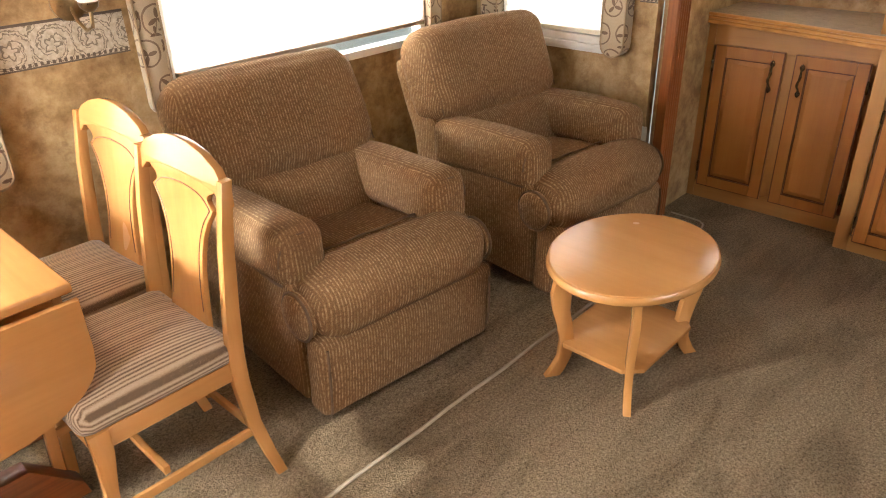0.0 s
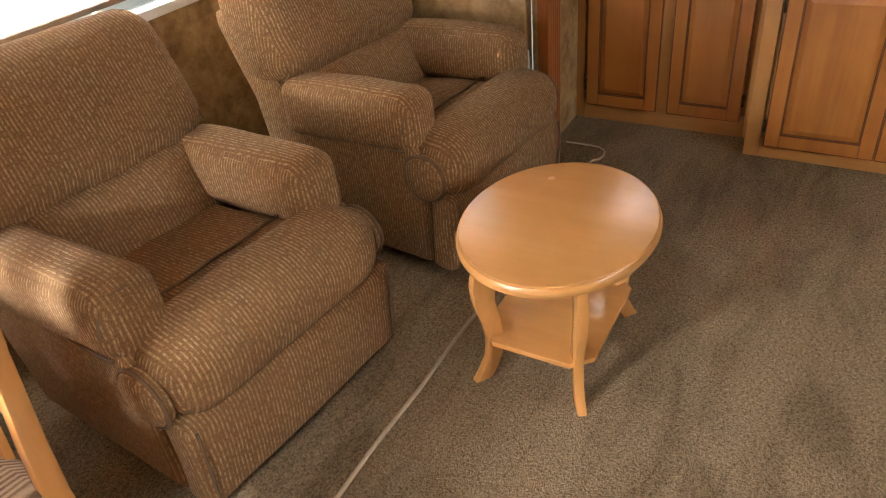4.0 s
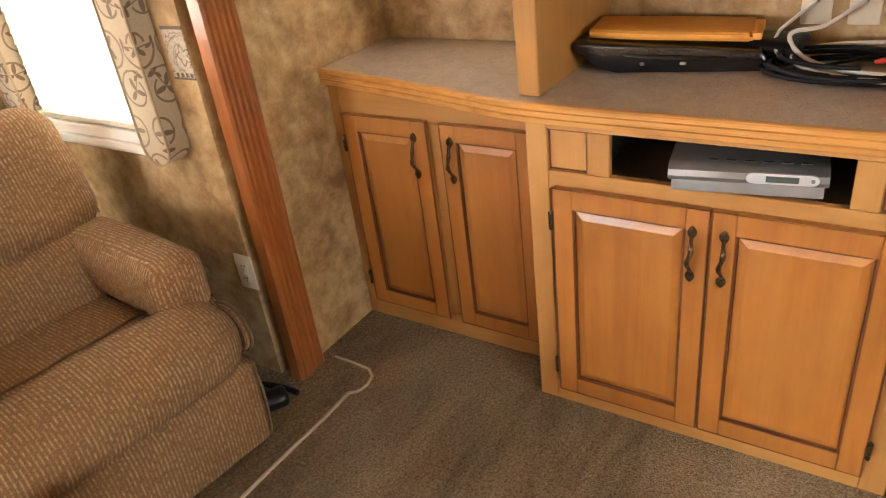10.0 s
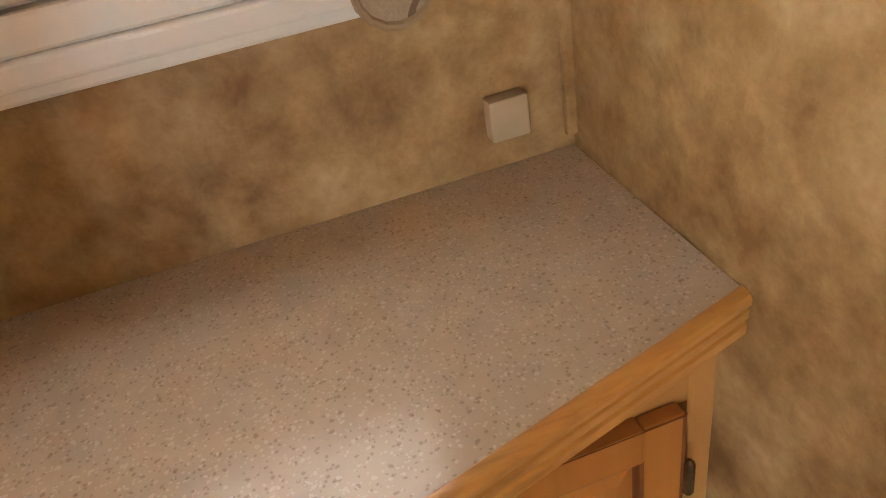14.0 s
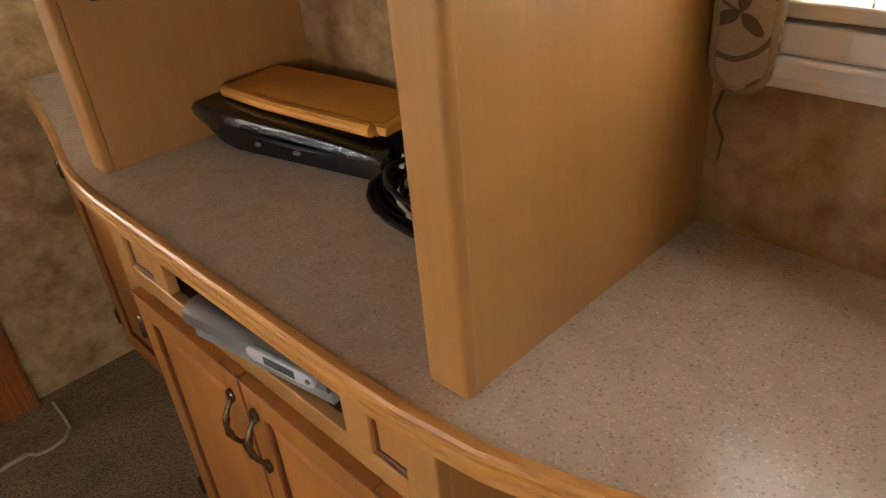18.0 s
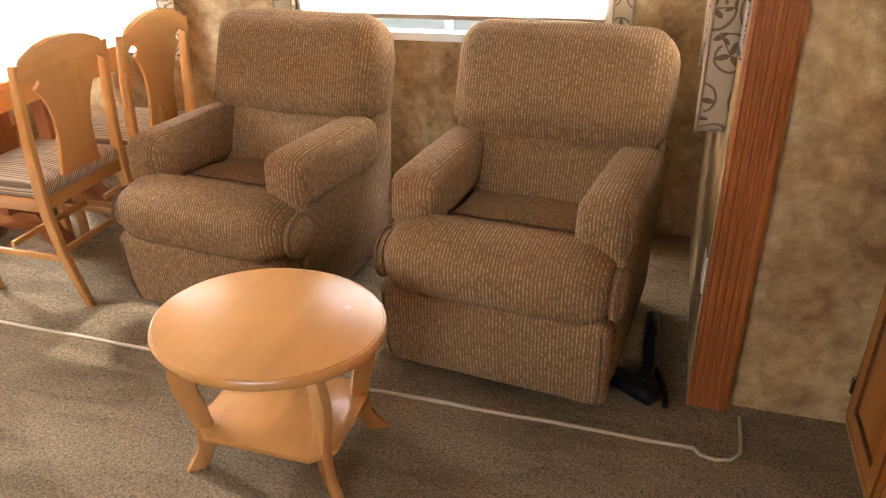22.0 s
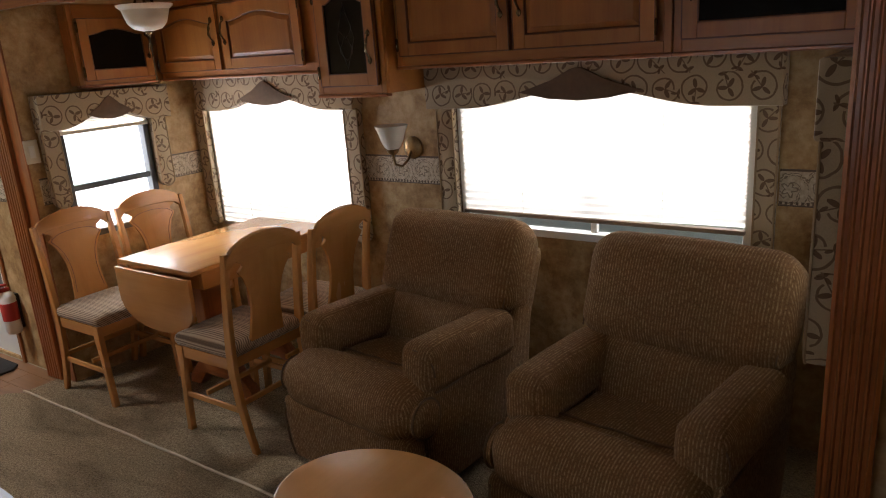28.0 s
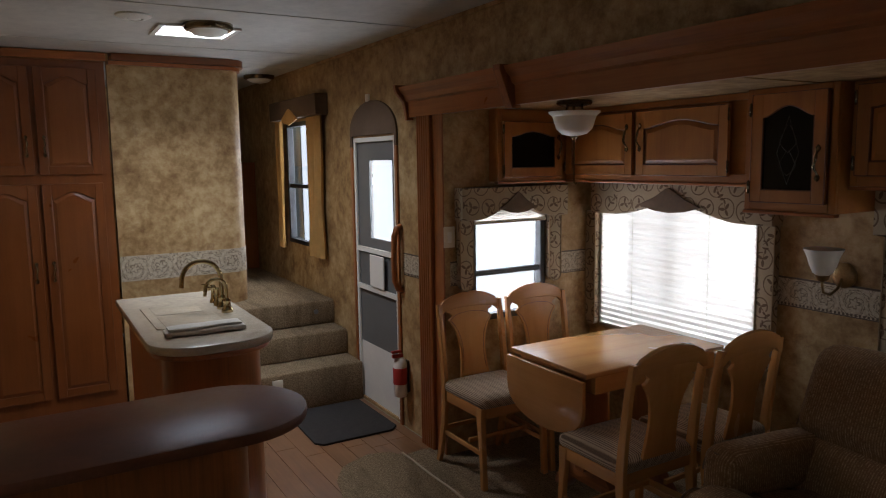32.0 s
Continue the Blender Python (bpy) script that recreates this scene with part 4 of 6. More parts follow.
# ---------------------------------------------------------------- recliners, tables, chairs
def recliner(m, seed, label, recline=-22):
    """Local frame: x across, front at y = 0, back towards +y."""
    root = thing("recliner", label, "armchair", m, "recliners")

    def pad(name, sx, sy, sz, r, puff, place, lump=0.004, n=14):
        bm = bmesh.new()
        cushion(bm, sx, sy, sz, r, puff, n, place, lump, seed + len(name))
        return part(name, bm, M_TWEED, root, angle=80)

    def seam(name, pts, rad=0.0035):
        bm = bmesh.new()
        rod(bm, pts, rad, 6)
        return part(name, bm, M_PIPE, root)

    slack = 0.011 if seed > 3 else 0.005
    pad("base", 0.60, 0.60, 0.32, 0.03, (0.0, 0.0, 0.0), pose(0, 0.42, 0.205), 0.003, 8)
    pad("footrest_panel", 0.685, 0.10, 0.285, 0.034, (0.0, 0.012, 0.0), pose(0, 0.066, 0.172, 4, 0, 0))
    pad("seat_roll", 0.664, 0.235, 0.215, 0.092, (0.004, 0.006, 0.006), pose(0, 0.108, 0.382, 6, 0, 0), 0.003, 18)
    pad("seat_cushion", 0.47, 0.44, 0.16, 0.040, (0.0, 0.0, 0.012), pose(0, 0.375, 0.352, -5, 0, 0), slack)
    for s in (-1, 1):
        # side panel with a raised rear corner
        bm = bmesh.new()
        o = [(0.125, 0.055), (0.70, 0.055), (0.765, 0.30), (0.80, 0.545), (0.785, 0.585), (0.74, 0.60), (0.68, 0.585), (0.62, 0.50), (0.14, 0.455), (0.125, 0.44)]
        prism(bm, o, "yz", *sorted((s * 0.272, s * 0.346)), 0.018)
        part("side_panel", bm, M_TWEED, root, angle=60)
        pad("arm_pad", 0.152, 0.535, 0.186, 0.050, (0.004, 0.006, 0.010), pose(s * 0.283, 0.398, 0.508, -2.5, 0, -s * 1.5), 0.004, 18)
        seam("arm_seam", [(s * 0.283 + 0.073 * math.cos(a), 0.146 + 0.012 * abs(math.cos(a)), 0.505 + 0.088 * math.sin(a)) for a in (k * math.pi / 16 for k in range(17))])
        seam("arm_welt", [(s * 0.352, 0.16 + 0.45 * k / 12, 0.446 - 0.006 * math.sin(k * 0.8)) for k in range(13)], 0.004)
        seam("panel_seam", smooth_line([(s * 0.318, 0.030, 0.045), (s * 0.322, 0.014, 0.12), (s * 0.322, 0.008, 0.22), (s * 0.318, 0.012, 0.285)], 4), 0.004)
        bm = bmesh.new()
        rod(bm, [(s * 0.330, 0.105, 0.368), (s * 0.350, 0.105, 0.368), (s * 0.362, 0.105, 0.368), (s * 0.367, 0.105, 0.368)], [0.072, 0.072, 0.060, 0.030], 28)
        part("roll_end", bm, M_TWEED, root, angle=70)
        seam("roll_piping", [(s * 0.349, 0.105 + 0.074 * math.cos(a), 0.368 + 0.074 * math.sin(a)) for a in (k * math.pi / 16 for k in range(33))], 0.0045)
    lean = pose(0, 0.50, 0.42, recline, 0, 0)
    pad("lumbar_cushion", 0.60, 0.20, 0.27, 0.066, (0.004, 0.020, 0.0), lean @ pose(0, 0.115, 0.075), slack, 20)
    pad("headrest_cushion", 0.700, 0.235, 0.385, 0.088, (0.008, 0.020, 0.012), lean @ pose(0, 0.118, 0.375), 0.006, 20)
    pad("back_panel", 0.62, 0.12, 0.55, 0.04, (0.0, 0.010, 0.0), lean @ pose(0, 0.25, 0.22), 0.003, 8)
    for s in (-1, 1):
        seam("headrest_seam", [tuple(lean @ Vector((s * (0.328 - 0.10 * max(0.0, (k - 11) / 5) ** 2), 0.034 + 0.035 * max(0.0, (k - 11) / 5) ** 2, 0.215 + 0.32 * k / 16))) for k in range(17)], 0.003)
    seam("seat_seam", [(-0.205 + 0.41 * k / 16, 0.240 + 0.003 * math.sin(k), 0.461) for k in range(17)], 0.004)
    for x in (-0.26, 0.26):
        for y in (0.14, 0.66):
            bm = bmesh.new()
            rod(bm, [(x, y, 0.006), (x, y, 0.06)], 0.022, 10)
            part("foot", bm, M_BLACK, root)
    return root


M_PIPE = plain("dark_brown_piping", (0.145, 0.088, 0.045), 0.9, 0, 0.3, 200, 0.5)
recliner(pose(2.012, 1.215, 0.006, 0, 0, -6), 1.0, "brown ribbed chenille recliner beside the oak post")
recliner(pose(1.020, 1.305, 0.006, 0, 0, -5), 5.0, "brown ribbed chenille recliner beside the dining chairs, creased lumbar", -23)


def end_table(m):
    root = thing("end_table", "oval honey-maple end table with curved legs", "table", m)
    bm = bmesh.new()
    lathe(bm, [(0.93, 0.392), (0.975, 0.394), (0.995, 0.399), (1.002, 0.407), (0.998, 0.415), (0.982, 0.4215), (0.968, 0.4225), (0.962, 0.4245), (0.95, 0.425)], 72, sx=0.303, sy=0.247)
    part("tabletop", bm, M_PINE["y"], root)
    bm = bmesh.new()
    c = 0.05
    prism(bm, [(-0.20 + c, -0.155), (0.20 - c, -0.155), (0.20, -0.155 + c), (0.20, 0.155 - c), (0.20 - c, 0.155), (-0.20 + c, 0.155), (-0.20, 0.155 - c), (-0.20, -0.155 + c)], "xy", 0.120, 0.137, 0.004)
    part("shelf", bm, M_PINE["y"], root)
    for sx in (-1, 1):
        for sy in (-1, 1):
            d = Vector((sx * 0.83, sy * 0.56, 0)).normalized()
            spine = [(0.185, 0.394), (0.213, 0.35), (0.230, 0.31), (0.228, 0.25), (0.213, 0.19), (0.203, 0.13), (0.209, 0.07), (0.230, 0.025), (0.248, 0.0)]
            width = [0.095, 0.082, 0.064, 0.056, 0.050, 0.046, 0.044, 0.047, 0.048]
            o = [(r + w / 2, z) for (r, z), w in zip(spine, width)] + [(r - w / 2, z) for (r, z), w in reversed(list(zip(spine, width)))]
            bm = bmesh.new()
            prism(bm, o, "xz", -0.0125, 0.0125, 0.003, pose(0, 0, 0, 0, 0, math.degrees(math.atan2(d.y, d.x))))
            part("leg", bm, M_PINE["z"], root)
    for s in (-1, 1):
        bm = bmesh.new()
        prism(bm, [(-0.15, 0.345), (-0.10, 0.362), (0.10, 0.362), (0.15, 0.345), (0.15, 0.393), (-0.15, 0.393)], "xz", s * 0.115 - 0.009, s * 0.115 + 0.009, 0.002)
        part("apron", bm, M_PINE["x"], root)
    return root


end_table(pose(1.548, 0.883, 0, 0, 0, 0))


def dining_chair(m, label):
    """Local frame: faces -y, the back towards +y, seat middle over the origin."""
    root = thing("dining_chair", label, "chair", m @ Matrix.Diagonal((0.97, 0.92, 0.972, 1.0)), "dining chairs")

    def board(name, outline, plane, a, b, r=0.003, mm=None, mat="z"):
        bm = bmesh.new()
        prism(bm, outline, plane, a, b, r, mm)
        return part(name, bm, M_PINE[mat], root)

    bm = bmesh.new()
    cushion(bm, 0.425, 0.43, 0.065, 0.03, (0.0, 0.0, 0.018), 10, pose(0, -0.01, 0.455), 0.002)
    part("seat", bm, M_SEAT, root, "striped brown upholstered seat", angle=80)
    for s in (-1, 1):
        # back post with its raked leg, one curved board
        y = [(0.265, 0.0), (0.235, 0.10), (0.205, 0.22), (0.190, 0.36), (0.190, 0.45), (0.200, 0.56), (0.222, 0.74), (0.250, 0.90)]
        w = [0.032, 0.036, 0.040, 0.046, 0.046, 0.042, 0.036, 0.030]
        o = [(p - q / 2, z) for (p, z), q in zip(y, w)] + [(p + q / 2, z) for (p, z), q in reversed(list(zip(y, w)))]
        board("back_post", o, "yz", *sorted((s * 0.190, s * 0.215)))
        f = [(-0.212, 0.0), (-0.205, 0.12), (-0.195, 0.26), (-0.185, 0.36), (-0.185, 0.43)]
        w = [0.030, 0.030, 0.032, 0.046, 0.050]
        o = [(p - q / 2, z) for (p, z), q in zip(f, w)] + [(p + q / 2, z) for (p, z), q in reversed(list(zip(f, w)))]
        board("front_leg", o, "yz", *sorted((s * 0.182, s * 0.212)))
        board("side_apron", [(-0.17, 0.375), (0.18, 0.375), (0.18, 0.43), (-0.17, 0.43)], "yz", *sorted((s * 0.188, s * 0.206)), mat="y")
        board("side_stretcher", [(-0.19, 0.175), (0.20, 0.175), (0.20, 0.20), (-0.19, 0.20)], "yz", *sorted((s * 0.191, s * 0.205)), mat="y")
    board("front_apron", [(-0.185, 0.375), (0.185, 0.375), (0.185, 0.43), (-0.185, 0.43)], "xz", -0.205, -0.187, mat="x")
    board("back_apron", [(-0.192, 0.385), (0.192, 0.385), (0.192, 0.445), (-0.192, 0.445)], "xz", 0.175, 0.197, mat="x")
    board("stretcher", [(-0.192, 0.205), (0.192, 0.205), (0.192, 0.228), (-0.192, 0.228)], "xz", 0.188, 0.204, mat="x")
    board("stretcher", [(-0.192, 0.205), (0.192, 0.205), (0.192, 0.228), (-0.192, 0.228)], "xz", -0.06, -0.042, mat="x")
    rake = Matrix.Translation((0, 0.197, 0.50)) @ pose(0, 0, 0, -8.5, 0, 0)
    top = [(-0.215, 0.34), (-0.205, 0.385), (-0.17, 0.422), (-0.11, 0.448), (-0.05, 0.461), (0, 0.464), (0.05, 0.461), (0.11, 0.448), (0.17, 0.422), (0.205, 0.385), (0.215, 0.34), (0.19, 0.340), (0.165, 0.362), (0.10, 0.374), (0, 0.378), (-0.10, 0.374), (-0.165, 0.362), (-0.19, 0.340)]
    board("top_rail", top, "xz", -0.013, 0.013, 0.004, rake, "x")
    half = [(0.100, -0.055), (0.091, 0.02), (0.084, 0.08), (0.082, 0.13), (0.086, 0.18), (0.098, 0.23), (0.118, 0.272), (0.140, 0.300), (0.146, 0.312), (0.128, 0.324), (0.122, 0.334), (0.128, 0.346), (0.150, 0.356), (0.172, 0.388)]
    splat = half + [(-x, z) for x, z in reversed(half)]
    board("splat", splat, "xz", -0.008, 0.008, 0.003, rake)
    line = [(x - 0.014, z) for x, z in half[:9] if z > -0.02]
    line = smooth_line([(x, -0.0085, z) for x, z in line] + [(0.10, -0.0085, 0.335), (0.06, -0.0085, 0.345), (0.0, -0.0085, 0.350)], 3)
    for s in (-1, 1):
        bm = bmesh.new()
        rod(bm, [tuple(rake @ Vector((s * x, y, z))) for x, y, z in line], 0.0016, 5)
        part("routed_line", bm, M_GLAZE, root, "dark routed line")
    return root


dining_chair(pose(0.250, 1.530, 0.006, 0, 0, -90), "honey-maple dining chair with a vase splat, its back to the recliner")
dining_chair(pose(0.285, 1.965, 0.006, 0, 0, -88), "honey-maple dining chair with a vase splat, near the shaded window")
dining_chair(pose(-0.678, 1.485, 0.006, 0, 0, 90), "honey-maple dining chair with a vase splat, beside the oak post")
dining_chair(pose(-0.672, 1.925, 0.006, 0, 0, 88), "honey-maple dining chair with a vase splat, under the small window")


def dining_table():
    root = thing("dining_table", "honey-maple drop-leaf dining table, one leaf hanging", "table", pose(-0.136, 1.845, 0.006))
    bm = bmesh.new()
    box(bm, -0.275, 0.275, -0.44, 0.44, 0.715, 0.739, 0.006, 3)
    part("tabletop", bm, M_PINE["y"], root, "glossy honey-maple top")
    o = [(-0.275, 0.706)]
    for k in range(17):
        q = math.pi * k / 16
        o.append((-0.275 * math.cos(q), 0.585 - 0.16 * math.sin(q) ** 0.8))
    o.append((0.275, 0.706))
    bm = bmesh.new()
    prism(bm, o, "xz", -0.462, -0.441, 0.004)
    part("drop_leaf", bm, M_PINE["x"], root, "hanging half-round leaf")
    for s in (-1, 1):
        bm = bmesh.new()
        box(bm, s * 0.255 - 0.01, s * 0.255 + 0.01, -0.38, 0.38, 0.636, 0.715, 0.002)
        part("side_apron", bm, M_PINE["y"], root, smooth=False)
        bm = bmesh.new()
        box(bm, -0.245, 0.245, s * 0.37 - 0.01, s * 0.37 + 0.01, 0.636, 0.715, 0.002)
        part("end_apron", bm, M_PINE["x"], root, smooth=False)
        bm = bmesh.new()
        box(bm, -0.035, 0.035, s * 0.16 - 0.075, s * 0.16 + 0.075, 0.16, 0.715, 0.004)
        part("pedestal", bm, M_OAK["z"], root, smooth=False)
        bm = bmesh.new()
        prism(bm, [(-0.24, 0.0), (-0.16, 0.0), (-0.10, 0.075), (0.10, 0.075), (0.16, 0.0), (0.24, 0.0), (0.23, 0.045), (0.12, 0.16), (-0.12, 0.16), (-0.23, 0.045)], "xz", s * 0.16 - 0.03, s * 0.16 + 0.03, 0.004)
        part("foot", bm, M_OAK["x"], root)
    bm = bmesh.new()
    box(bm, -0.02, 0.02, -0.10, 0.10, 0.25, 0.31, 0.003)
    part("stretcher", bm, M_OAK["y"], root, smooth=False)
    return root


dining_table()

# ---------------------------------------------------------------- cabinets
def pull(parent, m):
    """A wavy bronze cabinet pull with leaf-shaped ends, upright, standing out along -y of its frame."""
    bm = bmesh.new()
    pts = smooth_line([(0.0, -0.004, 0.050), (0.001, -0.013, 0.040), (0.004, -0.022, 0.026), (0.003, -0.025, 0.010), (-0.002, -0.024, -0.006), (-0.003, -0.021, -0.020), (0.001, -0.015, -0.034), (0.002, -0.005, -0.048)], 3)
    n = len(pts) - 1
    rod(bm, pts, [0.0042 + 0.0030 * math.sin(math.pi * k / n) ** 2 * (0.6 + 0.4 * math.cos(6 * math.pi * k / n)) for k in range(n + 1)], 9)
    for z, k in ((0.055, 1.0), (-0.055, -1.0)):
        leaf = [(0.0, 0.017), (0.006, 0.012), (0.0105, 0.004), (0.010, -0.004), (0.0055, -0.011), (0.0, -0.014), (-0.0055, -0.011), (-0.010, -0.004), (-0.0105, 0.004), (-0.006, 0.012)]
        prism(bm, [(x, z + k * h) for x, h in leaf], "xz", -0.008, 0.0, 0.003)
    return part("handle", bm, M_BRONZE, parent, "dark bronze wavy pull", m)


def hinge(parent, m):
    bm = bmesh.new()
    rod(bm, [(0, -0.006, -0.028), (0, -0.006, -0.022), (0, -0.006, 0.022), (0, -0.006, 0.028)], [0.002, 0.006, 0.006, 0.002], 8)
    return part("hinge", bm, M_BRONZE, parent, "bronze hinge", m)


def panel_door(parent, m, w, h, material, arch=0.0, glass=None, field=True, grain="z", handle=None, hinges=0):
    """A raised-panel door in the plane y = 0 of its frame, facing -y, its lower left corner at the origin."""
    root = new("door")
    root.parent, root.matrix_basis = parent, m
    st, th = min(0.052, w * 0.175), 0.019
    bm = bmesh.new()
    # stiles and rails as one frame with a shaped opening
    n = 14
    up = [(st + (w - 2 * st) * k / n, h - st - arch * (1 - math.sin(math.pi * k / n) ** 1.6)) for k in range(n + 1)]
    for x0, x1 in ((0, st), (w - st, w)):
        box(bm, x0, x1, -th, 0, 0, h, 0.003)
    box(bm, st, w - st, -th, 0, 0, st, 0.003)
    prism(bm, up + [(w - st, h), (st, h)], "xz", -th, 0.0)
    me = mesh_of("door_frame", bm, material, False)
    fr = new("door_frame", me)
    fr.parent = root
    # dark glazed moulding round the opening
    bm = bmesh.new()
    loop = [(st, st), (w - st, st), *reversed(up)]
    rod(bm, [(x, -th + 0.004, z) for x, z in loop + [loop[0]]], 0.0042, 6)
    part("moulding", bm, M_GLAZE, root, "dark glazed moulding")
    bm = bmesh.new()
    rod(bm, [(x, -th + 0.0025, z) for x, z in ((0.002, 0.002), (w - 0.002, 0.002), (w - 0.002, h - 0.002), (0.002, h - 0.002), (0.002, 0.002))], 0.0036, 6)
    part("edge_glaze", bm, M_GLAZE, root, "dark glazed outer edge")
    bm = bmesh.new()
    if glass is None:
        prism(bm, [(st, st), (w - st, st), *reversed(up)], "xz", -0.010, -0.004)
        part("recess", bm, M_GLAZE, root, smooth=False)
        bm = bmesh.new()
        g, b = 0.005, 0.020
        cx = w / 2

        def inset(d):
            k = (w - 2 * st - 2 * d) / (w - 2 * st)
            return [(st + d, st + d), (w - st - d, st + d), *[(cx + (x - cx) * k, z - d) for x, z in reversed(up)]]

        lo, hi = inset(g), inset(g + b)
        v0 = [bm.verts.new((x, -0.0095, z)) for x, z in lo]
        v1 = [bm.verts.new((x, -0.0165, z)) for x, z in hi]
        bm.faces.new(v1)
        for k in range(len(v0)):
            q = (k + 1) % len(v0)
            bm.faces.new((v0[k], v0[q], v1[q], v1[k]))
        bmesh.ops.recalc_face_normals(bm, faces=bm.faces[:])
        part("raised_panel", bm, material, root, smooth=False)
    else:
        prism(bm, [(st, st), (w - st, st), *reversed(up)], "xz", -0.010, -0.006)
        part("glass_panel", bm, glass, root, "dark glass panel", smooth=False)
    if handle:
        pull(root, pose(handle[0], -th, handle[1]))
    for k in range(hinges):
        x = -0.004 if (handle and handle[0] > w / 2) else w + 0.004
        hinge(root, pose(x, -th + 0.004, h * (0.14 if k == 0 else 0.86)))
    return root


def face_x(x, y, z):
    """A frame whose -y looks towards -x of the world, at a point: its x runs towards smaller y."""
    return pose(x, y, z, 0, 0, -90)


def tv_wall():
    # three base units; the middle one stands forward
    def unit(name, x, y0, y1, label, group="tv cabinets"):
        root = thing(name, label, "cabinet", None, group)
        bm = bmesh.new()
        box(bm, x + 0.02, XR, y0 + 0.001, y1 - 0.001, 0.0, 0.845)
        part("carcass", bm, M_MAPLE["z"], root, smooth=False)
        return root

    def board(root, name, x0, x1, y0, y1, z0, z1, grain="z", mat=None, r=0.002):
        mat = mat or (M_FRAME if root.name.startswith("cabinet") else M_MAPLE)
        bm = bmesh.new()
        box(bm, x0, x1, y0, y1, z0, z1, r, 1)
        return part(name, bm, (mat or M_MAPLE)[grain], root, smooth=False)

    for xs, y0, y1, doors, lab in ((2.995, 0.632, YW, ((1.318, 0.305, 0.262), (0.968, 0.290, 0.035)), "honey-brown side cabinet with two panel doors beside the wall"),
                                   (3.05, YR, -0.232, ((-0.292, 0.290, 0.262), (-0.640, 0.265, 0.024)), "honey-brown side cabinet with two panel doors beside the corner")):
        u = unit("cabinet", xs, y0, y1, lab)
        board(u, "face_stile", xs, xs + 0.02, y1 - 0.035, y1, 0.0, 0.845)
        board(u, "face_stile", xs, xs + 0.02, y0, y0 + 0.03, 0.0, 0.845)
        board(u, "toe_rail", xs, xs + 0.02, y0 + 0.03, y1 - 0.035, 0.0, 0.085, "y")
        board(u, "top_rail", xs, xs + 0.02, y0 + 0.03, y1 - 0.035, 0.738, 0.845, "y")
        mid = (doors[0][0] - doors[0][1] + doors[1][0]) / 2
        board(u, "mid_stile", xs, xs + 0.02, mid - 0.035, mid + 0.035, 0.085, 0.738)
        for k, (yl, w, hx) in enumerate(doors):
            panel_door(u, face_x(xs - 0.001, yl, 0.072), w, 0.676, M_MAPLE["z"], handle=(hx, 0.570), hinges=2)
    # middle unit
    xc, y0, y1 = 2.852, -0.232, 0.632
    c = thing("cabinet", "honey-brown media cabinet standing forward, open slot above two doors", "cabinet", None, "tv cabinets")
    for a, b in ((y1 - 0.018, y1), (y0, y0 + 0.018)):
        board(c, "side_panel", xc + 0.02, XR, a, b, 0.0, 0.845)
    board(c, "face_stile", xc, xc + 0.02, y1 - 0.055, y1, 0.0, 0.845)
    board(c, "face_stile", xc, xc + 0.02, y0, y0 + 0.055, 0.0, 0.845)
    board(c, "bottom_rail", xc, xc + 0.02, y0 + 0.055, y1 - 0.055, 0.0, 0.07, "y")
    board(c, "mid_rail", xc, xc + 0.02, y0 + 0.055, y1 - 0.055, 0.662, 0.713, "y")
    board(c, "top_rail", xc, xc + 0.02, y0 + 0.055, y1 - 0.055, 0.817, 0.845, "y")
    for a, b in ((0.425, 0.478), (-0.112, -0.060)):
        board(c, "slot_stile", xc, xc + 0.02, a, b, 0.713, 0.817)
    for a, b in ((0.478, y1 - 0.055), (y0 + 0.055, -0.112)):
        board(c, "small_panel", xc + 0.010, xc + 0.018, a, b, 0.713, 0.817, "z", None, 0.0005)
        bm = bmesh.new()
        rod(bm, [(xc + 0.008, a + 0.003, 0.716), (xc + 0.008, b - 0.003, 0.716), (xc + 0.008, b - 0.003, 0.814), (xc + 0.008, a + 0.003, 0.814), (xc + 0.008, a + 0.003, 0.716)], 0.003, 5)
        part("moulding", bm, M_GLAZE, c)
    # Floor and lining of the slot carry its shade as dark colour.
    board(c, "slot_floor", xc + 0.02, XR - 0.06, -0.09, 0.47, 0.695, 0.712, "y", M_SHADED_SHELF)
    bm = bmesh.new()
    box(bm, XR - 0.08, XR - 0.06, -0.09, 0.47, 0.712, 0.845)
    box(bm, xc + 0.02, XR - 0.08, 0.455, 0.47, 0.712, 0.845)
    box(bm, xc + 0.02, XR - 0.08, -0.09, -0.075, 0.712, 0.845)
    part("slot_lining", bm, M_SLOT_SHADE, c, "slot inside, coloured near-black to stand for its shade", smooth=False)
    bm = bmesh.new()
    box(bm, xc + 0.022, xc + 0.03, y0 + 0.02, y1 - 0.02, 0.01, 0.69)
    part("door_backing", bm, M_FRAME["z"], c, smooth=False)
    panel_door(c, face_x(xc - 0.001, 0.562, 0.055), 0.370, 0.622, M_MAPLE["z"], handle=(0.335, 0.51), hinges=2)
    panel_door(c, face_x(xc - 0.001, 0.189, 0.055), 0.368, 0.622, M_MAPLE["z"], handle=(0.030, 0.51), hinges=2)

    # the counter with a thick oak nosing that follows its bends
    front = [(2.968, YW - 0.002), (2.938, 1.20), (2.905, 1.02), (2.868, 0.85), (2.842, 0.74), (2.826, 0.66), (2.819, 0.56), (2.817, 0.45), (2.817, -0.10), (2.820, -0.22), (2.832, -0.32), (2.856, -0.41), (2.889, -0.50), (2.921, -0.60), (2.952, -0.713), (2.985, -0.836), (3.016, YR + 0.002)]
    root = thing("countertop", "speckled taupe laminate counter with an oak nosing", "countertop")
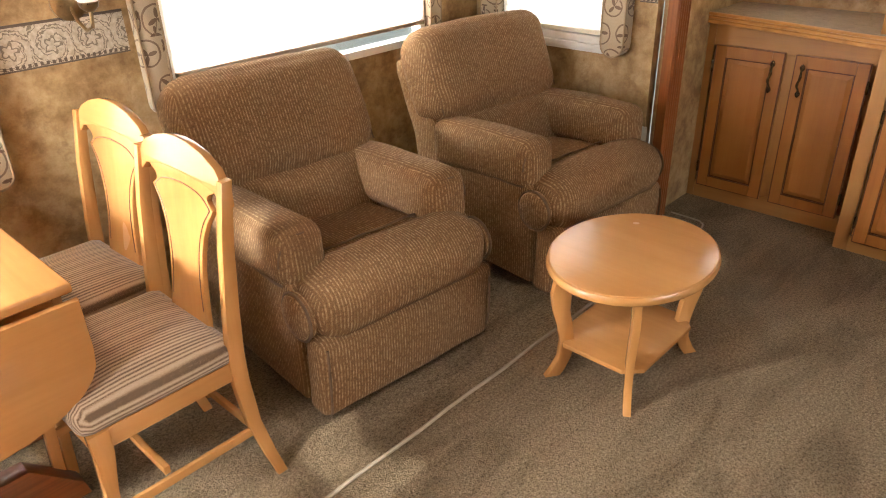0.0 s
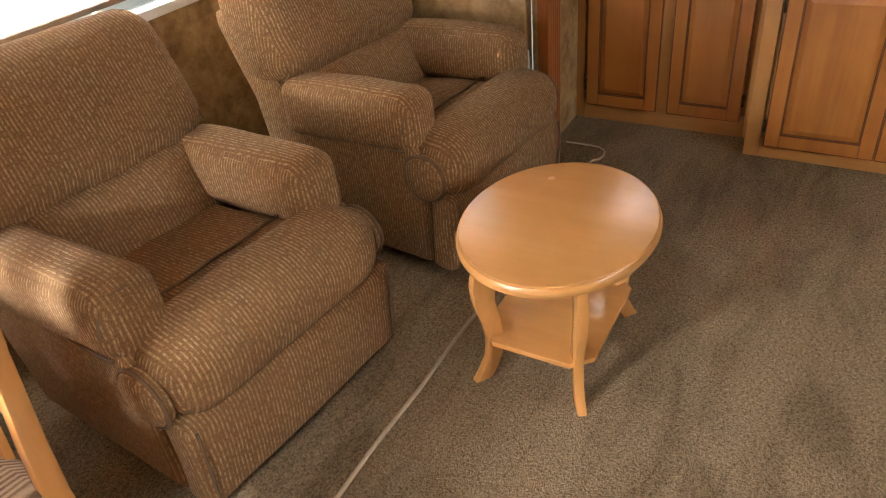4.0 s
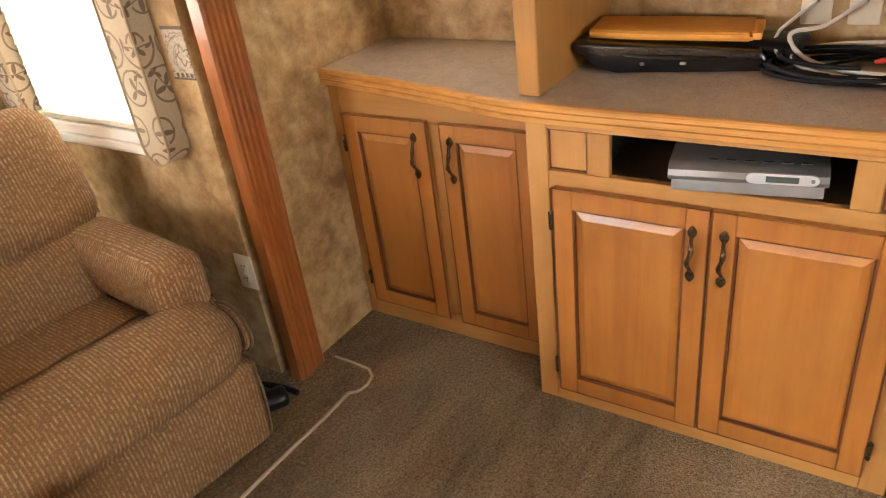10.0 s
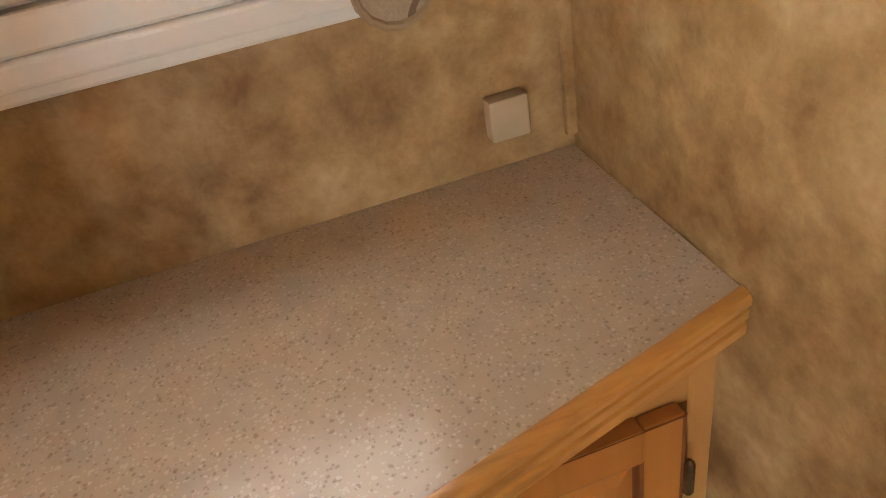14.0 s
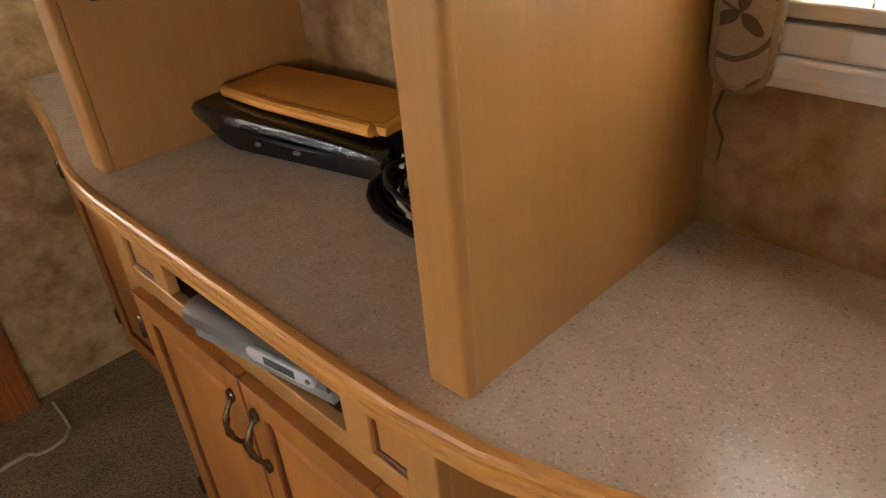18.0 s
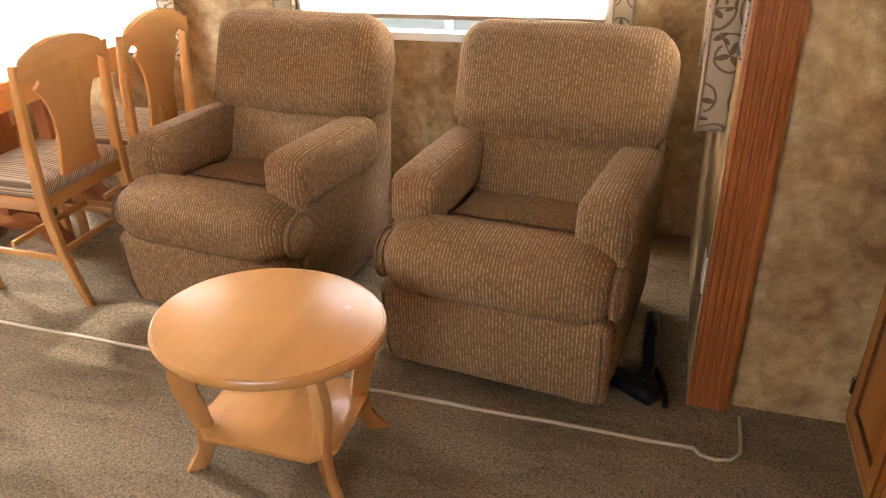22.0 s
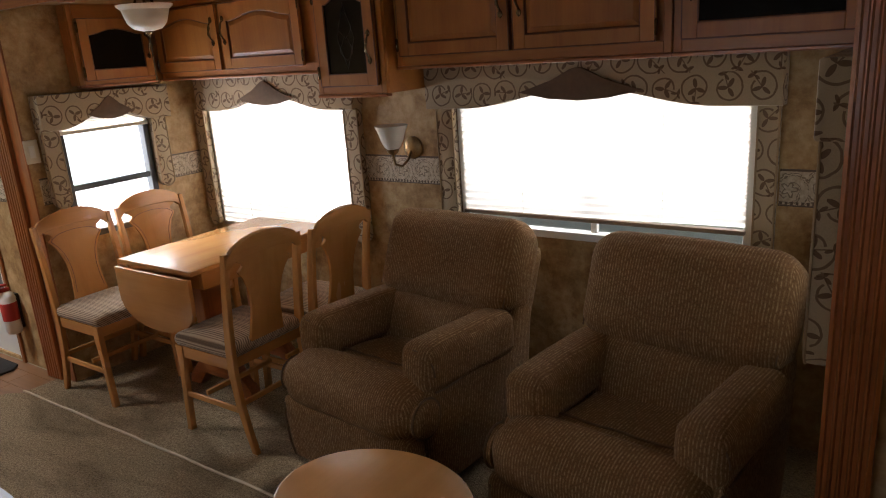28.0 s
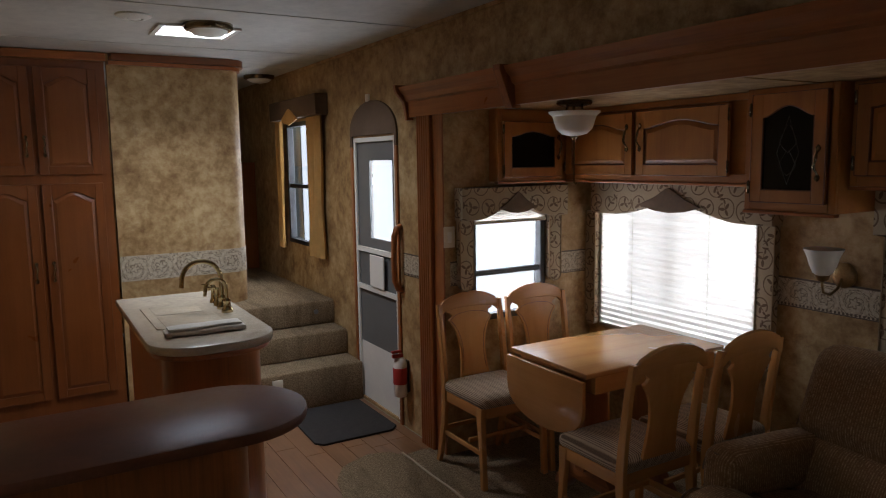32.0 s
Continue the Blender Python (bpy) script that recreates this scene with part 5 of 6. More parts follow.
    bm = bmesh.new()
    prism(bm, [(x + 0.010, y) for x, y in front] + [(XR - 0.001, YR + 0.002), (XR - 0.001, YW - 0.002)], "xy", 0.846, 0.884)
    part("slab", bm, M_COUNTER, root, smooth=False)
    bm = bmesh.new()
    prof = [(0.0125, 0.838), (0.004, 0.838), (0.000, 0.842), (0.000, 0.852), (0.003, 0.8545), (0.003, 0.857), (-0.001, 0.8595), (-0.001, 0.868), (0.003, 0.8705), (0.003, 0.873), (-0.003, 0.8755), (-0.003, 0.881), (0.000, 0.8850), (0.005, 0.8870), (0.0105, 0.8865), (0.0125, 0.8850)]
    rings = [[bm.verts.new((x + d, y, z)) for d, z in prof] for x, y in front]
    for a, b in zip(rings, rings[1:]):
        for k in range(len(prof)):
            q = (k + 1) % len(prof)
            bm.faces.new((a[k], a[q], b[q], b[k]))
    bm.faces.new(rings[0])
    bm.faces.new(rings[-1])
    bmesh.ops.recalc_face_normals(bm, faces=bm.faces[:])
    part("nosing", bm, M_EDGE["y"], root, "oak edge moulding", angle=30)

    # upright gables that carry the cupboard above
    h = thing("tv_hutch", "maple television hutch with two tall gables on the counter", "cabinet")
    for y0, y1 in ((0.598, 0.655), (-0.272, -0.215)):
        bm = bmesh.new()
        box(bm, 2.89, XR - 0.001, y0 + 0.004, y1 - 0.004, 0.885, 2.36)
        part("gable", bm, M_FRAME["z"], h, smooth=False)
        bm = bmesh.new()
        box(bm, 2.87, 2.89, y0, y1, 0.885, 2.36, 0.006, 3)
        part("gable_edge", bm, M_FRAME["z"], h, "rounded maple gable edge", smooth=True)
    bm = bmesh.new()
    box(bm, 2.90, XR - 0.01, -0.201, 0.594, 1.75, 2.36, 0.003)
    part("top_cupboard", bm, M_MAPLE["y"], h, smooth=False)
    bm = bmesh.new()
    box(bm, 2.90, 3.02, 0.560, 0.597, 1.185, 1.205, 0.002)
    part("lid_cleat", bm, M_OAK["x"], h, "red-brown support cleat", smooth=False)
    bm = bmesh.new()
    rod(bm, [(2.93, 0.572, 1.180), (3.03, 0.572, 1.182)], 0.010, 10)
    rod(bm, [(3.03, 0.572, 1.182), (3.10, 0.572, 1.184)], 0.004, 8)
    part("gas_strut", bm, M_BLACK, h, "black gas strut")


tv_wall()


def upper_cabinets():
    yf, z0, z1 = 2.13, 1.535, SZ - 0.002

    def unit(x0, x1, yfront, zb, label):
        root = thing("wall_cabinet", label, "cabinet", None, "upper cabinets")
        bm = bmesh.new()
        box(bm, x0, x1, yfront + 0.02, SY - 0.001, zb, z1)
        part("carcass", bm, M_MAPLE["x"], root, smooth=False)
        st = 0.028

        def board(name, a, b, c, d, grain):
            bm = bmesh.new()
            box(bm, a, b, yfront, yfront + 0.019, c, d, 0.002, 1)
            part(name, bm, M_MAPLE[grain], root, smooth=False)

        board("face_stile", x0, x0 + st, zb, z1, "z")
        board("face_stile", x1 - st, x1, zb, z1, "z")
        board("face_rail", x0 + st, x1 - st, zb, zb + 0.04, "x")
        board("face_rail", x0 + st, x1 - st, z1 - 0.03, z1, "x")
        bm = bmesh.new()
        box(bm, x0 - 0.003, x1 + 0.003, yfront - 0.008, yfront + 0.03, zb - 0.014, zb, 0.004)
        part("light_rail", bm, M_OAK["x"], root, smooth=False)
        return root

    def door(root, yfront, x, z, w, h, arch, handle, glass=None):
        return panel_door(root, pose(x, yfront - 0.001, z), w, h, M_MAPLE["z"], arch, glass, handle=handle, hinges=2)

    hz = 0.19
    u = unit(0.795, 1.965, yf, z0, "wide maple wall cabinet with two arched doors over the recliners")
    door(u, yf, 0.820, 1.575, 0.530, 0.34, 0.035, (0.50, hz))
    door(u, yf, 1.368, 1.575, 0.545, 0.34, 0.035, (0.032, hz))
    u = unit(1.970, SX1 - 0.002, yf, z0, "maple wall cabinet with a dark glass door beside the back post")
    door(u, yf, 2.000, 1.575, 0.53, 0.34, 0.03, (0.032, hz), M_DARKGLASS)
    u = unit(0.395, 0.790, 2.05, 1.43, "tall maple wall cabinet with a leaded glass door")
    d = door(u, 2.05, 0.432, 1.465, 0.325, 0.44, 0.045, (0.297, 0.16), M_DARKGLASS)
    bm = bmesh.new()
    pts = [(0.163, -0.0115, 0.075), (0.115, -0.0115, 0.20), (0.163, -0.0115, 0.345), (0.211, -0.0115, 0.20), (0.163, -0.0115, 0.075)]
    rod(bm, pts, 0.0012, 5)
    part("lead_came", bm, M_LEAD, d, "thin lead lines")
    for s in (-1, 1):
        for up, dn in ((0.30, 0.20), (0.20, 0.11)):
            bm = bmesh.new()
            rod(bm, smooth_line([(0.163, -0.0115, dn), (0.163 + s * 0.035, -0.0115, (up + dn) / 2 - 0.01), (0.163 + s * 0.022, -0.0115, up - 0.02), (0.163 + s * 0.005, -0.0115, up + 0.01)], 5), 0.0010, 5)
            part("lead_came", bm, M_LEAD, d, "thin lead lines")
    u = unit(-0.862, 0.390, yf, z0, "maple wall cabinet with two arched doors over the table")
    door(u, yf, -0.845, 1.565, 0.520, 0.32, 0.035, (0.485, hz))
    door(u, yf, -0.300, 1.565, 0.555, 0.32, 0.035, (0.030, hz))
    # shallow cabinet on the end wall, over the small window
    u = thing("wall_cabinet", "shallow maple wall cabinet with a dark glass door", "cabinet", None, "upper cabinets")
    xf = -0.864
    bm = bmesh.new()
    box(bm, SX0 + 0.001, xf - 0.02, 1.65, SY - 0.001, z0, z1)
    part("carcass", bm, M_MAPLE["y"], u, smooth=False)
    for y0, y1, za, zb, g in ((1.65, 1.678, z0, z1, "z"), (2.09, 2.128, z0, z1, "z"), (1.678, 2.09, z0, z0 + 0.03, "y"), (1.678, 2.09, z1 - 0.07, z1, "y")):
        bm = bmesh.new()
        box(bm, xf - 0.019, xf, y0, y1, za, zb, 0.002, 1)
        part("face_board", bm, M_MAPLE[g], u, smooth=False)
    bm = bmesh.new()
    box(bm, xf - 0.03, xf + 0.008, 1.647, 2.128, z0 - 0.014, z0, 0.004)
    part("light_rail", bm, M_OAK["y"], u, smooth=False)
    panel_door(u, pose(xf + 0.001, 1.680, 1.555, 0, 0, 90), 0.405, 0.305, M_MAPLE["z"], 0.03, M_DARKGLASS, handle=(0.375, 0.165), hinges=2)


upper_cabinets()


# ---------------------------------------------------------------- lamps and small fittings
def sconce(m):
    root = thing("wall_sconce", "brass wall sconce with a frosted bell shade, unlit", "lamp", m)
    bm = bmesh.new()
    rod(bm, [(0, 0, 0), (0, -0.008, 0), (0, -0.018, 0), (0, -0.022, 0)], [0.055, 0.055, 0.040, 0.020], 24)
    part("back_plate", bm, M_BRASS, root)
    bm = bmesh.new()
    pts = [(0, -0.015, -0.01), (0, -0.05, -0.055), (0, -0.10, -0.075), (0, -0.150, -0.058), (0, -0.16, -0.02), (0, -0.16, 0.0)]
    rod(bm, pts, 0.006, 8)
    part("arm", bm, M_BRASS, root)
    bm = bmesh.new()
    lathe(bm, [(0.012, -0.012), (0.026, 0.0), (0.030, 0.014), (0.022, 0.018)], 20, (0, -0.16, 0))
    part("cup", bm, M_BRASS, root)
    bm = bmesh.new()
    lathe(bm, [(0.026, 0.016), (0.038, 0.025), (0.052, 0.055), (0.062, 0.09), (0.078, 0.125), (0.074, 0.125), (0.058, 0.09), (0.048, 0.055), (0.034, 0.029), (0.02, 0.022)], 32, (0, -0.16, 0))
    part("shade", bm, M_FROST, root, "frosted white bell shade")


sconce(pose(0.640, SY, 1.145))


def ceiling_lamp(m, label):
    root = thing("ceiling_lamp", label, "lamp", m)
    bm = bmesh.new()
    lathe(bm, [(0.082, 0.0), (0.086, -0.010), (0.080, -0.020), (0.050, -0.028), (0.02, -0.03)], 32)
    part("canopy", bm, M_BRONZE, root, "dark bronze canopy")
    for k in range(3):
        a = 2 * math.pi * k / 3 + 0.4
        bm = bmesh.new()
        rod(bm, [(0.035 * math.cos(a), 0.035 * math.sin(a), -0.02), (0.050 * math.cos(a), 0.050 * math.sin(a), -0.066)], 0.006, 8)
        part("arm", bm, M_BRONZE, root)
    bm = bmesh.new()
    lathe(bm, [(0.125, -0.052), (0.121, -0.060), (0.104, -0.074), (0.097, -0.10), (0.085, -0.135), (0.060, -0.158), (0.02, -0.168), (0.01, -0.162), (0.076, -0.125), (0.091, -0.09), (0.098, -0.07), (0.118, -0.055)], 40)
    part("bowl", bm, M_FROST, root, "frosted glass bowl with a flared rim")
    bm = bmesh.new()
    lathe(bm, [(0.004, -0.160), (0.016, -0.168), (0.018, -0.175), (0.008, -0.183), (0.004, -0.195)], 16)
    part("finial", bm, M_BRONZE, root)
    bm = bmesh.new()
    rod(bm, smooth_line([(0, 0, -0.19), (0.001, 0, -0.26), (0.001, 0, -0.37), (0.004, 0, -0.392), (0.014, 0, -0.396), (0.018, 0, -0.388)], 4), 0.0035, 6)
    part("pull_cord", bm, M_BRONZE, root, "dark pull cord with a hooked end")


ceiling_lamp(pose(-0.306, 1.71, SZ), "frosted bowl ceiling lamp over the dining table, unlit")


def puck(m, label):
    root = thing("recessed_lamp", label, "lamp", m, "recessed lamps")
    bm = bmesh.new()
    lathe(bm, [(0.052, 0.0), (0.052, -0.004), (0.046, -0.008), (0.038, -0.008), (0.036, -0.004)], 28)
    part("ring", bm, M_WHITE, root)
    bm = bmesh.new()
    lathe(bm, [(0.036, -0.001), (0.03, -0.006), (0.01, -0.0075)], 24)
    part("lens", bm, M_FROST, root)


for x in (1.235, 2.173):
    puck(pose(x, 1.50, SZ), "small round recessed lamp, unlit")


def plate(name, m, w, h, label, kind="socket"):
    """A wall plate facing -y of its frame, centred."""
    root = thing(name, label, "wall plate", m)
    bm = bmesh.new()
    box(bm, -w / 2, w / 2, -0.007, 0.0, -h / 2, h / 2, 0.004)
    part("cover", bm, M_IVORY if kind != "white" else M_WHITE, root)
    if kind in ("socket", "white"):
        for z in (0.02, -0.02):
            bm = bmesh.new()
            lathe(bm, [(0.017, 0.0), (0.017, 0.002), (0.015, 0.003)], 20)
            bmesh.ops.transform(bm, matrix=pose(0, -0.006, z, 90, 0, 0), verts=bm.verts[:])
            part("receptacle", bm, M_IVORY, root)
            bm = bmesh.new()
            for x in (-0.006, 0.006):
                box(bm, x - 0.0012, x + 0.0012, -0.0098, -0.008, z - 0.002, z + 0.007)
            rod(bm, [(0, -0.008, z - 0.008), (0, -0.0098, z - 0.008)], 0.0025, 8)
            part("slot", bm, M_BLACK, root)
    elif kind == "switch":
        bm = bmesh.new()
        box(bm, -0.014, 0.014, -0.011, -0.006, -0.03, 0.03, 0.002)
        part("rocker", bm, M_WHITE, root)
    else:
        bm = bmesh.new()
        rod(bm, [(0, -0.006, 0), (0, -0.018, 0)], 0.007, 10)
        part("jack", bm, M_SILVER, root)
    return root


plate("socket_plate", pose(SX1, 1.443, 0.388, 0, 0, -90), 0.072, 0.115, "ivory double socket beside the post")
plate("switch_plate", pose(SX0, 1.385, 1.24, 0, 0, 90), 0.07, 0.115, "ivory rocker switch plate", "switch")
plate("cable_plate", pose(XR, 0.10, 1.005, 0, 0, -90), 0.066, 0.115, "white cable plate behind the hutch", "jack")
plate("cable_plate", pose(XR, 0.0, 1.005, 0, 0, -90), 0.066, 0.115, "white cable plate behind the hutch", "jack")
plate("socket_plate", pose(XR, -0.125, 1.005, 0, 0, -90), 0.07, 0.115, "white double socket behind the hutch", "white")
bm = bmesh.new()
box(bm, XR - 0.022, XR - 0.0005, -0.889, -0.844, 0.925, 0.973, 0.003)
tagged(part("wall_box", bm, plain("tan_plastic", (0.42, 0.33, 0.20), 0.5)), "small square ivory box on the wall", "wall box")

bm = bmesh.new()
box(bm, -1.935, -1.885, YW - 0.016, YW - 0.0005, 2.035, 2.085, 0.003)
tagged(part("wall_sensor", bm, M_WHITE), "small white square sensor over the entry door", "sensor")

# ---------------------------------------------------------------- things on and in the media cabinet
def media():
    d = thing("disc_player", "silver disc player in the cabinet slot", "disc player", pose(2.845, 0.132, 0.7135, 0, 0, 9) @ Matrix.Diagonal((1, 1, 1.09, 1)))
    bm = bmesh.new()
    o = [(0.006, 0.030), (-0.006, 0.031), (-0.010, 0.040), (-0.007, 0.052), (0.004, 0.060), (0.018, 0.063), (0.24, 0.063), (0.24, 0.030)]
    prism(bm, o, "xz", -0.152, 0.152, 0.002)
    part("housing", bm, M_SILVER, d)
    bm = bmesh.new()
    prism(bm, [(0.004, 0.004), (0.001, 0.010), (0.004, 0.0295), (0.24, 0.0295), (0.24, 0.004)], "xz", -0.146, 0.146, 0.002)
    part("lower_case", bm, plain("grey_case", (0.30, 0.30, 0.30), 0.4, 0.4), d, "grey lower case")
    bm = bmesh.new()
    n = 10
    pill = [(-0.120 + 0.015 * math.cos(a), 0.045 + 0.011 * math.sin(a)) for a in (math.pi / 2 + math.pi * k / n for k in range(n + 1))] + [(-0.015 + 0.015 * math.cos(a), 0.045 + 0.011 * math.sin(a)) for a in (-math.pi / 2 + math.pi * k / n for k in range(n + 1))]
    prism(bm, pill, "yz", -0.0135, -0.006, 0.002)
    part("front_bezel", bm, plain("pale_bezel", (0.52, 0.52, 0.53), 0.35, 0.2), d, "pale oval bezel")
    bm = bmesh.new()
    box(bm, -0.0148, -0.0136, -0.098, -0.038, 0.039, 0.051, 0.0005)
    part("display", bm, plain("grey_display", (0.07, 0.085, 0.075), 0.2), d, "dull grey display window", smooth=False)
    bm = bmesh.new()
    rod(bm, [(-0.0150, -0.123, 0.045), (-0.012, -0.123, 0.045)], 0.004, 12)
    part("knob", bm, M_SILVER, d)
    for x in (0.03, 0.20):
        for y in (-0.12, 0.12):
            bm = bmesh.new()
            rod(bm, [(x, y, 0.0), (x, y, 0.006)], 0.010, 12)
            part("foot", bm, M_BLACK, d)
    for k in range(6):
        bm = bmesh.new()
        box(bm, 0.022, 0.030, -0.12 + 0.035 * k, -0.10 + 0.035 * k, 0.0625, 0.0645, 0.001)
        part("button", bm, M_BLACK, d)

    b = thing("laptop_bag", "flat glossy black bag lying on the counter", "bag", pose(3.10, 0.353, 0.8848, 0, 0, 12))
    side = [(-0.185, 0.000), (0.140, 0.000), (0.175, 0.008), (0.243, 0.054), (0.248, 0.066), (0.240, 0.076), (0.16, 0.068), (-0.05, 0.058), (-0.180, 0.046), (-0.192, 0.030), (-0.194, 0.012)]
    bm = bmesh.new()
    prism(bm, side, "yz", 0.0, 0.155, 0.007)
    part("body", bm, M_GLOSSBAG, b)
    # Two tiny silver chips stand in for glints on the glossy vinyl.
    for k, (y, w) in enumerate(((-0.02, 0.014), (0.075, 0.010))):
        bm = bmesh.new()
        box(bm, -0.006, 0.003, y, y + w, 0.020, 0.027, 0.002)
        part("buckle", bm, M_SILVER, b)
    bm = bmesh.new()
    cushion(bm, 0.12, 0.13, 0.050, 0.018, (0, 0, 0.010), 8, pose(0.095, -0.215, 0.030, 0, 0, -18), 0.010)
    part("flap", bm, M_CASE, b)
    bm = bmesh.new()
    rod(bm, smooth_line([(0.02, -0.18, 0.030), (-0.005, -0.06, 0.037), (-0.004, 0.06, 0.040), (0.012, 0.20, 0.052)], 6), 0.0035, 7)
    part("piping", bm, M_CASE, b)
    e = thing("envelope", "thick yellow padded envelope lying on the black bag", "envelope", pose(3.215, 0.400, 0.952, 2, 0, 8))
    for k, (turn, dx) in enumerate(((0, 0.0), (2.0, 0.003))):
        bm = bmesh.new()
        o = [(-0.072, -0.188), (0.062, -0.186), (0.066, -0.06), (0.064, 0.185), (-0.070, 0.188), (-0.075, 0.03)]
        prism(bm, o, "xy", 0.011 * k, 0.0105 + 0.011 * k, 0.003, pose(dx, 0, 0, 0, 0, turn))
        part("pouch", bm, M_ENVELOPE, e)
    bm = bmesh.new()
    rod(bm, [(-0.075, -0.180, 0.011), (-0.080, -0.06, 0.0115), (-0.081, 0.07, 0.0105), (-0.074, 0.185, 0.011)], 0.0115, 10)
    part("folded_edge", bm, M_ENVELOPE, e, "rounded folded edge")
    bm = bmesh.new()
    box(bm, -0.070, 0.060, -0.206, -0.184, 0.002, 0.019, 0.004)
    part("sealed_end", bm, M_ENVELOPE, e, "crumpled sealed end")

    def coil(name, mat, label, cx, cy, r0, turns, seed, rad, tail=()):
        rng = random.Random(seed)
        pts = []
        n = int(turns * 22)
        ph = rng.random() * 6
        for k in range(n + 1):
            a = ph + 2 * math.pi * turns * k / n
            r = r0 * (1 + 0.10 * math.sin(a * 0.37 + seed))
            pts.append((cx + 0.62 * r * math.cos(a) + 0.012 * math.sin(k * 0.21), cy + r * math.sin(a), 0.8855 + rad + 0.018 * (0.5 + 0.5 * math.sin(a * 0.5 + seed)) * k / n + 0.004 * (k / n) * turns))
        pts += list(tail)
        bm = bmesh.new()
        rod(bm, pts, rad, 7)
        tagged(part(name, bm, mat, None), label, "cable")

    coil("cable", M_CABLE, "coiled black cable on the counter", 3.155, 0.0, 0.162, 4.4, 1, 0.0048)
    coil("cable", M_CABLE, "thin black cable in a loose coil", 3.165, 0.01, 0.145, 3.6, 7, 0.0036)
    coil("cable", M_CABLE, "coiled black power cord plugged into the wall", 3.15, -0.01, 0.135, 3.2, 4, 0.004, [(3.20, -0.06, 0.92), (3.26, -0.10, 0.95), (3.30, -0.125, 0.985), (3.31, -0.125, 0.990)])
    w = [(3.303, 0.0, 1.005), (3.28, 0.02, 0.995), (3.24, 0.07, 0.965), (3.22, 0.13, 0.955), (3.19, 0.125, 0.935), (3.15, 0.09, 0.918), (3.11, 0.04, 0.912), (3.08, -0.02, 0.912), (3.068, -0.09, 0.912), (3.09, -0.145, 0.914), (3.15, -0.165, 0.918), (3.22, -0.15, 0.922), (3.26, -0.09, 0.924), (3.265, 0.0, 0.922), (3.24, 0.08, 0.918), (3.18, 0.12, 0.914), (3.10, 0.08, 0.908), (3.06, 0.0, 0.906), (3.05, -0.08, 0.904), (3.055, -0.12, 0.904)]
    bm = bmesh.new()
    rod(bm, smooth_line(w, 5), 0.0052, 8)
    tagged(part("cable", bm, M_WCABLE, None), "looped white coaxial cable from the wall plate", "cable")
    for x, y, z, q, mat, lab in ((3.20, 0.155, 0.925, 30, M_ENVELOPE, "yellow"), (3.12, -0.06, 0.926, -50, M_RED, "red"), (3.16, -0.11, 0.930, 60, M_ENVELOPE, "yellow")):
        bm = bmesh.new()
        rod(bm, [(-0.016, 0, 0), (-0.006, 0, 0), (0.010, 0, 0), (0.012, 0, 0), (0.022, 0, 0)], [0.0045, 0.006, 0.006, 0.003, 0.003], 10)
        bmesh.ops.transform(bm, matrix=pose(x, y, z, 0, 0, q), verts=bm.verts[:])
        tagged(part("cable_plug", bm, mat, None), lab + " signal plug lying in the cable coil", "plug", "cable plugs")
    bm = bmesh.new()
    box(bm, 3.298, 3.321, -0.138, -0.112, 0.972, 1.002, 0.005)
    tagged(part("power_plug", bm, M_CABLE), "black power plug in the white wall socket", "plug")
    bm = bmesh.new()
    rod(bm, [(3.303, 0.10, 1.005), (3.28, 0.12, 0.99), (3.24, 0.16, 0.955), (3.20, 0.17, 0.93), (3.16, 0.14, 0.915)], 0.004, 7)
    tagged(part("cable", bm, M_WCABLE, None), "short white coaxial cable from the wall plate", "cable")
    bm = bmesh.new()
    rod(bm, [(XR - 0.004, -0.285, 1.08), (XR - 0.005, -0.275, 1.04), (XR - 0.004, -0.29, 1.01), (XR - 0.005, -0.287, 0.98)], 0.002, 6)
    tagged(part("cord", bm, plain("brown_cord", (0.16, 0.10, 0.05), 0.8), None), "loose brown cord on the wallpaper", "cord")


media()
# black strap and release lever beside the end wall
st = thing("recliner_strap", "black webbing strap and lever lying beside the recliner", "strap")
bm = bmesh.new()
rod(bm, smooth_line([(2.46, 1.62, 0.10), (2.462, 1.54, 0.11), (2.46, 1.48, 0.09), (2.465, 1.42, 0.055), (2.45, 1.37, 0.035), (2.40, 1.335, 0.03)], 5), 0.020, 10)
part("webbing", bm, M_CASE, st)
bm = bmesh.new()
cushion(bm, 0.07, 0.16, 0.05, 0.02, (0.0, 0.0, 0.008), 8, pose(2.425, 1.345, 0.032, 0, 0, 60), 0.008)
part("bunched_end", bm, M_CASE, st)
bm = bmesh.new()
rod(bm, smooth_line([(2.47, 1.46, 0.04), (2.50, 1.40, 0.030), (2.515, 1.34, 0.026), (2.52, 1.29, 0.02)], 4), 0.010, 8)
part("lever", bm, M_CASE, st)

